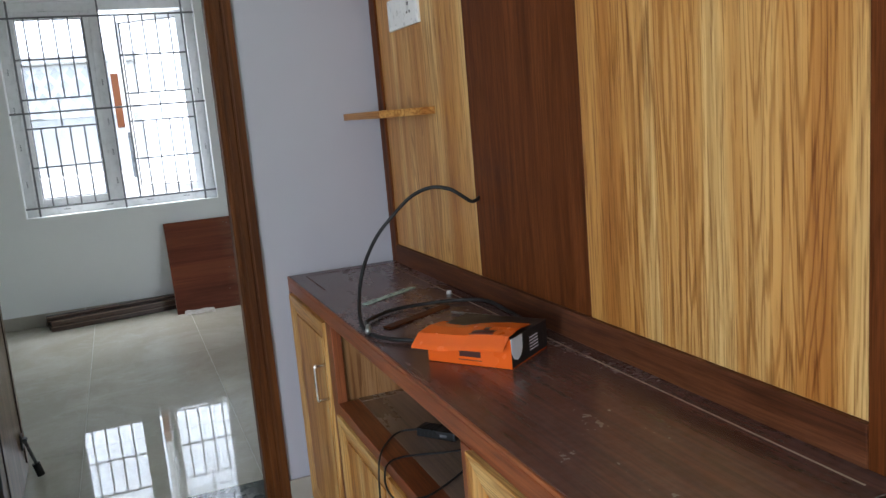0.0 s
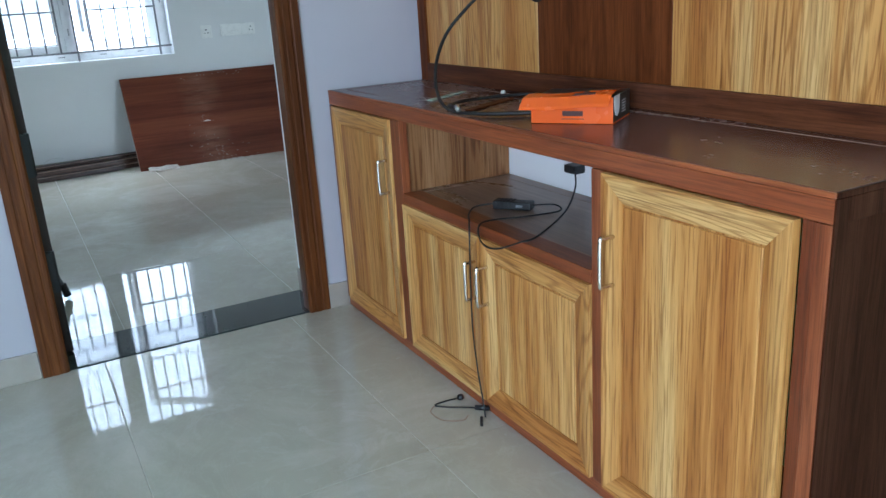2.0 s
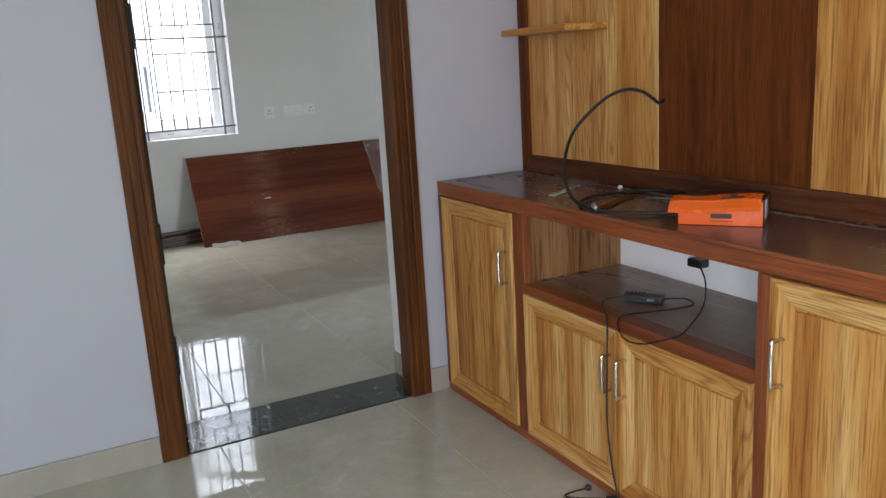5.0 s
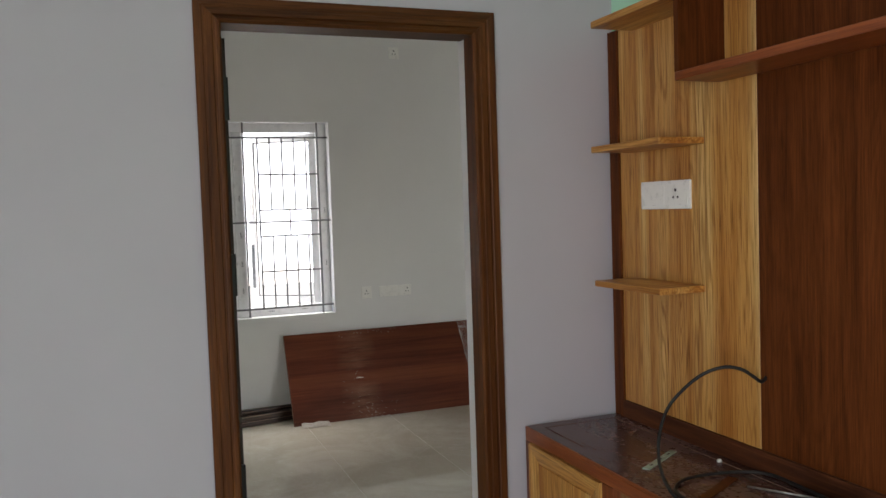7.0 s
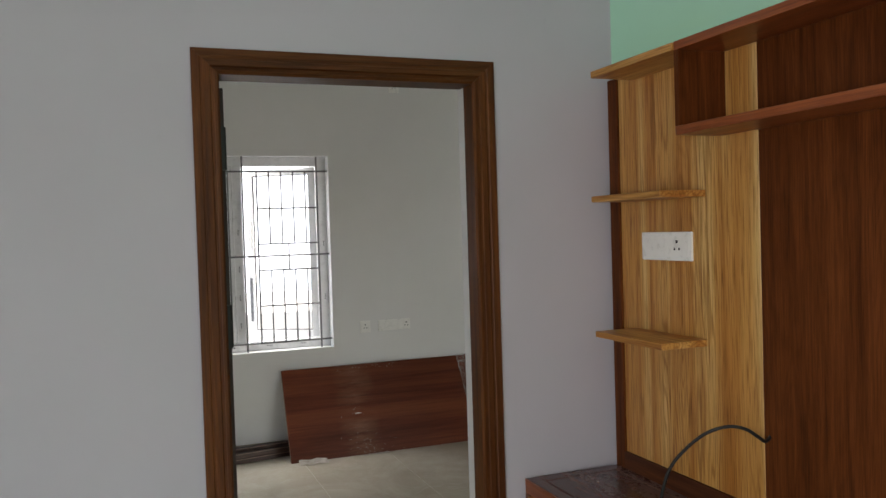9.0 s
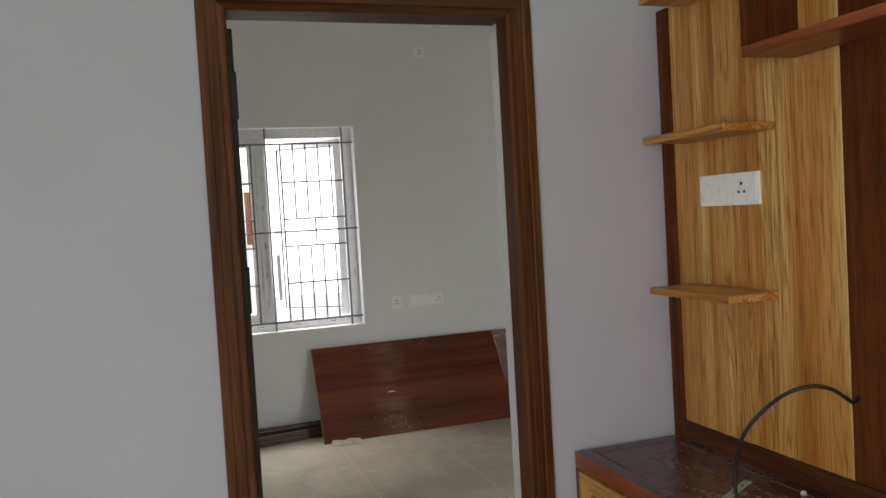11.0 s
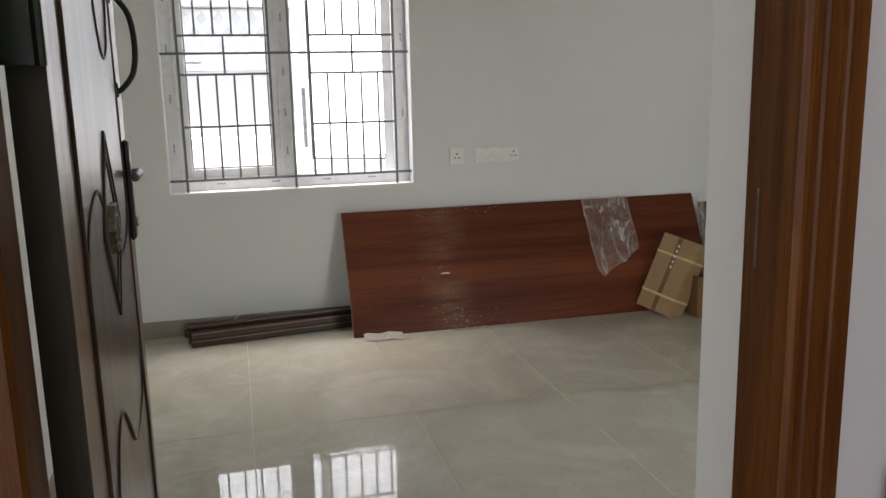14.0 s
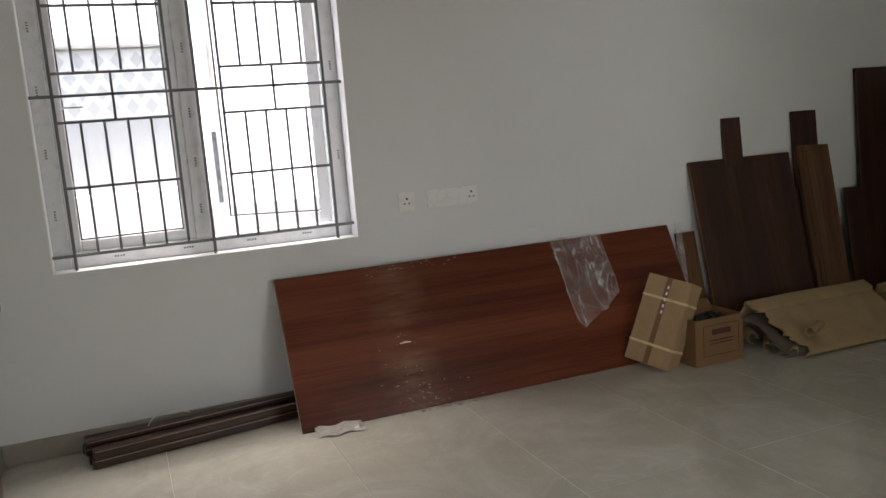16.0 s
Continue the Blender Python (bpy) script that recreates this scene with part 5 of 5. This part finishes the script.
def tall_carton():
    """Flat strapped carton tilted against its neighbour."""
    ex = Vector((0.105, -0.235, -0.045)).normalized()
    up = Vector((0.16, 0.03, 0.42))
    up = (up - ex * up.dot(ex)).normalized()
    ey = up.cross(ex)
    turn = Matrix((ex, ey, up)).transposed().to_4x4()
    turn.translation = Vector((1.803, 5.655, 0.047))
    c = thing("carton", "closed brown carton with yellow straps tilted against another box", "carton", turn=turn)
    w, d, h = 0.225, 0.12, 0.425
    body = part("body", block(0, w, 0, d, 0, h, 0.004), M["carton"], c)
    for z in (0.09, 0.315):
        part("strap", blocks((-0.0012, w + 0.0012, -0.0012, d + 0.0012, z, z + 0.012)), M["tape"], body, "yellow plastic strap")
    part("tape", blocks((w * 0.44, w * 0.56, -0.0008, 0.001, 0.002, h - 0.002)), M["carton_dark"], body, "brown parcel tape")
    part("print", blocks(*[(w * 0.50, w * 0.54, -0.0018, 0, 0.25 + 0.03 * k, 0.265 + 0.03 * k) for k in range(5)]), M["card_white"], body, "white printed marks")


tall_carton()


def open_carton():
    c = thing("carton", "open brown printed carton standing on the floor", "carton", (2.19, 5.53, 0))
    x0, x1, y0, y1, h, t = 2.045, 2.325, 5.425, 5.63, 0.225, 0.004
    part("front", block(x0, x1, y0, y0 + t, 0, h, 0.001, 1), M["carton_dark"], c)
    part("back", block(x0, x1, y1 - t, y1, 0, h, 0.001, 1), M["carton_dark"], c)
    part("side", block(x0, x0 + t, y0 + t, y1 - t, 0, h), M["carton_dark"], c)
    part("side", block(x1 - t, x1, y0 + t, y1 - t, 0, h), M["carton_dark"], c)
    part("bottom", block(x0 + t, x1 - t, y0 + t, y1 - t, 0, t), M["carton_dark"], c)
    filling = bmesh.new()
    grid = [[filling.verts.new((x0 + t + (x1 - x0 - 2 * t) * i / 14, y0 + t + (y1 - y0 - 2 * t) * k / 10, h - 0.03 + 0.03 * noise.noise((i * 0.6, k * 0.6, 4.0)))) for k in range(11)] for i in range(15)]
    for a_, c_ in zip(grid, grid[1:]):
        for k in range(10):
            filling.faces.new((a_[k], a_[k + 1], c_[k + 1], c_[k]))
    part("filling", filling, M["hole"], c, "dark loose filling")
    bm = block(x0 + 0.01, x1 - 0.01, -0.002, 0.002, 0, 0.05)
    bmesh.ops.transform(bm, matrix=pose(0, y1, h, -50, 0, 0), verts=bm.verts)
    part("flap", bm, M["carton_dark"], c)
    bm = block(-0.002, 0.002, y0 + 0.01, y1 - 0.01, -0.07, 0)
    bmesh.ops.transform(bm, matrix=pose(x1 - 0.006, 0, h, 0, 14, 0), verts=bm.verts)
    part("flap", bm, M["carton_dark"], c)
    e = 0.0008
    part("print", blocks((2.09, 2.30, y0 - e, y0, 0.045, 0.048), (2.09, 2.30, y0 - e, y0, 0.19, 0.193), (2.09, 2.093, y0 - e, y0, 0.048, 0.19), (2.297, 2.30, y0 - e, y0, 0.048, 0.19),
                         (2.14, 2.25, y0 - e, y0, 0.145, 0.172), (2.12, 2.27, y0 - e, y0, 0.115, 0.122), (2.13, 2.26, y0 - e, y0, 0.10, 0.106)), M["ink"], c, "dark printed border and bars")


open_carton()


def sheet_along(profile, x0, x1, drop, wave, seed, ragged):
    """A bent sheet: its profile across, drawn along x, with slight waves and a torn end."""
    line = smooth_line([(0, y, z) for y, z in profile], 6)
    bm = bmesh.new()
    rows, n_x = [], 44
    for i in range(n_x + 1):
        u = i / n_x
        row = []
        for n, q in enumerate(line):
            v = n / (len(line) - 1)
            a0 = x0 + ragged * (noise.noise((seed, n * 0.22, 5.0)) + 0.4 * noise.noise((seed, n * 0.9, 1.0)))
            x = a0 + (x1 + 0.09 * v - a0) * u
            sag = 0.3 * math.exp(-((x - x0 - 0.17) / 0.06) ** 2) * math.exp(-((v - 0.3) / 0.12) ** 2)
            row.append(bm.verts.new((x, q.y + 0.6 * wave * noise.noise((x * 4, q.y * 6, seed)),
                                     max(0.002, (q.z - drop) * (1 - sag) + wave * noise.noise((x * 3.5, q.y * 7, seed + 2.0)) * min(1, q.z * 12)))))
        rows.append(row)
    for a_, c_ in zip(rows, rows[1:]):
        for k in range(len(line) - 1):
            bm.faces.new((a_[k], a_[k + 1], c_[k + 1], c_[k]))
    return bm


def folded_board():
    """Bent brown packing board lying along the wall, torn and curled at one end."""
    p = thing("packing_board", "bent brown packing board, torn at one end, on the floor", "packing board", (2.85, 5.45, 0))
    profile = [(5.275, 0.006), (5.246, 0.012), (5.25, 0.034), (5.285, 0.052), (5.36, 0.088), (5.44, 0.128), (5.52, 0.168), (5.538, 0.176), (5.546, 0.19), (5.60, 0.212), (5.62, 0.21), (5.645, 0.13), (5.655, 0.06), (5.655, 0.003)]
    s = part("sheet", sheet_along(profile, 2.535, 3.255, 0.0, 0.009, 0.7, 0.07), M["paper"], p, smooth=True)
    s.modifiers.new("thickness", "SOLIDIFY").thickness = 0.004
    inner = [(5.30, 0.003), (5.31, 0.03), (5.37, 0.06), (5.46, 0.1), (5.55, 0.145), (5.60, 0.15), (5.63, 0.08), (5.64, 0.003)]
    s = part("inner_sheet", sheet_along(inner, 2.475, 2.95, 0.0, 0.016, 3.1, 0.09), M["paper_dark"], p, "darker crumpled inner sheet", True)
    s.modifiers.new("thickness", "SOLIDIFY").thickness = 0.003
    # curls of torn board at the open end
    for x0, y0, z0, r, long, ang in ((2.475, 5.42, 0.03, 0.026, 0.16, 48), (2.46, 5.50, 0.06, 0.03, 0.13, 62), (2.63, 5.315, 0.105, 0.028, 0.14, 24), (2.52, 5.30, 0.026, 0.024, 0.15, 40)):
        bm = bmesh.new()
        m4 = pose(x0, y0, z0, 0, 0, ang)
        rows = []
        for i in range(15):
            a_ = i / 14 * 5.0
            rr = r * (1 - 0.35 * i / 14)
            rows.append([bm.verts.new(m4 @ Vector((long * k / 7 + 0.012 * noise.noise((i * 0.5, k * 0.7, x0 * 9)), rr * math.sin(a_) * (1 + 0.2 * noise.noise((k * 0.6, i * 0.3, 3.0))), -rr * math.cos(a_)))) for k in range(8)])
        for a_, c_ in zip(rows, rows[1:]):
            for k in range(7):
                bm.faces.new((a_[k], a_[k + 1], c_[k + 1], c_[k]))
        s = part("torn_curl", bm, M["paper"], p, "curled torn strip of board", True)
        s.modifiers.new("thickness", "SOLIDIFY").thickness = 0.003


folded_board()


def timber_bundle():
    """Pale battens lying tilted on a dark offcut."""
    o = thing("wood_offcut", "short dark timber offcut lying on the floor", "offcut", (3.75, 5.58, 0))
    part("offcut", block(3.55, 3.95, 5.50, 5.60, 0.0, 0.06, 0.004), M["board_z"], o)
    t = thing("timber_bundle", "bundle of pale yellow timber battens lying by the wall", "timber bundle", turn=pose(3.40, 5.555, 0.036, 0, -4.5, 1.5))
    for k, (x, y, z, w) in enumerate(((0.02, -0.055, 0.0, 0.055), (0.0, 0.006, 0.0, 0.05), (0.01, -0.05, 0.037, 0.05), (-0.01, 0.004, 0.037, 0.055), (0.0, -0.03, 0.074, 0.06), (0.03, 0.034, 0.076, 0.03), (0.0, -0.012, 0.111, 0.045))):
        part("batten", block(x, x + 0.56 - 0.01 * k, y, y + w, z, z + 0.035, 0.003, 1), M["pale_timber"], t)


timber_bundle()
side = thing("wood_board", "dark red brown board leaning against the side wall", "board", turn=pose(3.925, 5.50, 0, 0, 0, 90) @ pose(0, 0, 0, -3.5, 0, 0))
part("board", block(0, 0.34, -0.018, 0, 0, 1.31, 0.0015, 1), M["board_z"], side)


# ---------------- floor tiles, last ----------------
def tiles():
    px, py, gap = 0.6165, 1.233, 0.003
    base = bpy.data.meshes.new("tile")
    bm = block(-px / 2 + gap / 2, px / 2 - gap / 2, -py / 2 + gap / 5, py / 2 - gap / 5, -0.010, 0.0, 0.0008, 1)
    bm.to_mesh(base)
    bm.free()
    base.materials.append(M["tile"])

    def lay(x0, x1, y0, y1, ox, oy):
        i0, i1 = math.floor((x0 - ox) / px) - 0, math.ceil((x1 - ox) / px)
        for i in range(i0, i1):
            for j in range(math.floor((y0 - oy) / py), math.ceil((y1 - oy) / py)):
                a0, a1 = max(x0, ox + i * px), min(x1, ox + (i + 1) * px)
                b0, b1 = max(y0, oy + j * py), min(y1, oy + (j + 1) * py)
                if a1 - a0 < 0.02 or b1 - b0 < 0.02:
                    continue
                if a1 - a0 > px - 0.001 and b1 - b0 > py - 0.001:
                    me = base
                else:
                    me = bpy.data.meshes.new("cut_tile")
                    hx, hy = (a1 - a0) / 2 - gap / 2, (b1 - b0) / 2 - gap / 5
                    bm = block(-hx, hx, -hy, hy, -0.010, 0.0, 0.0008, 1)
                    bm.to_mesh(me)
                    bm.free()
                    me.materials.append(M["tile"])
                ob = new("tile", me)
                ob.parent = floor
                ob.location = ((a0 + a1) / 2, (b0 + b1) / 2, 0)

    lay(BED_L, BED_R, BACK_Y + 0.002, FAR_Y, -0.308, 0.9)
    lay(LIV_L, TV_X, LIV_B, WALL_Y + 0.002, 0.212, 0.15)


tiles()
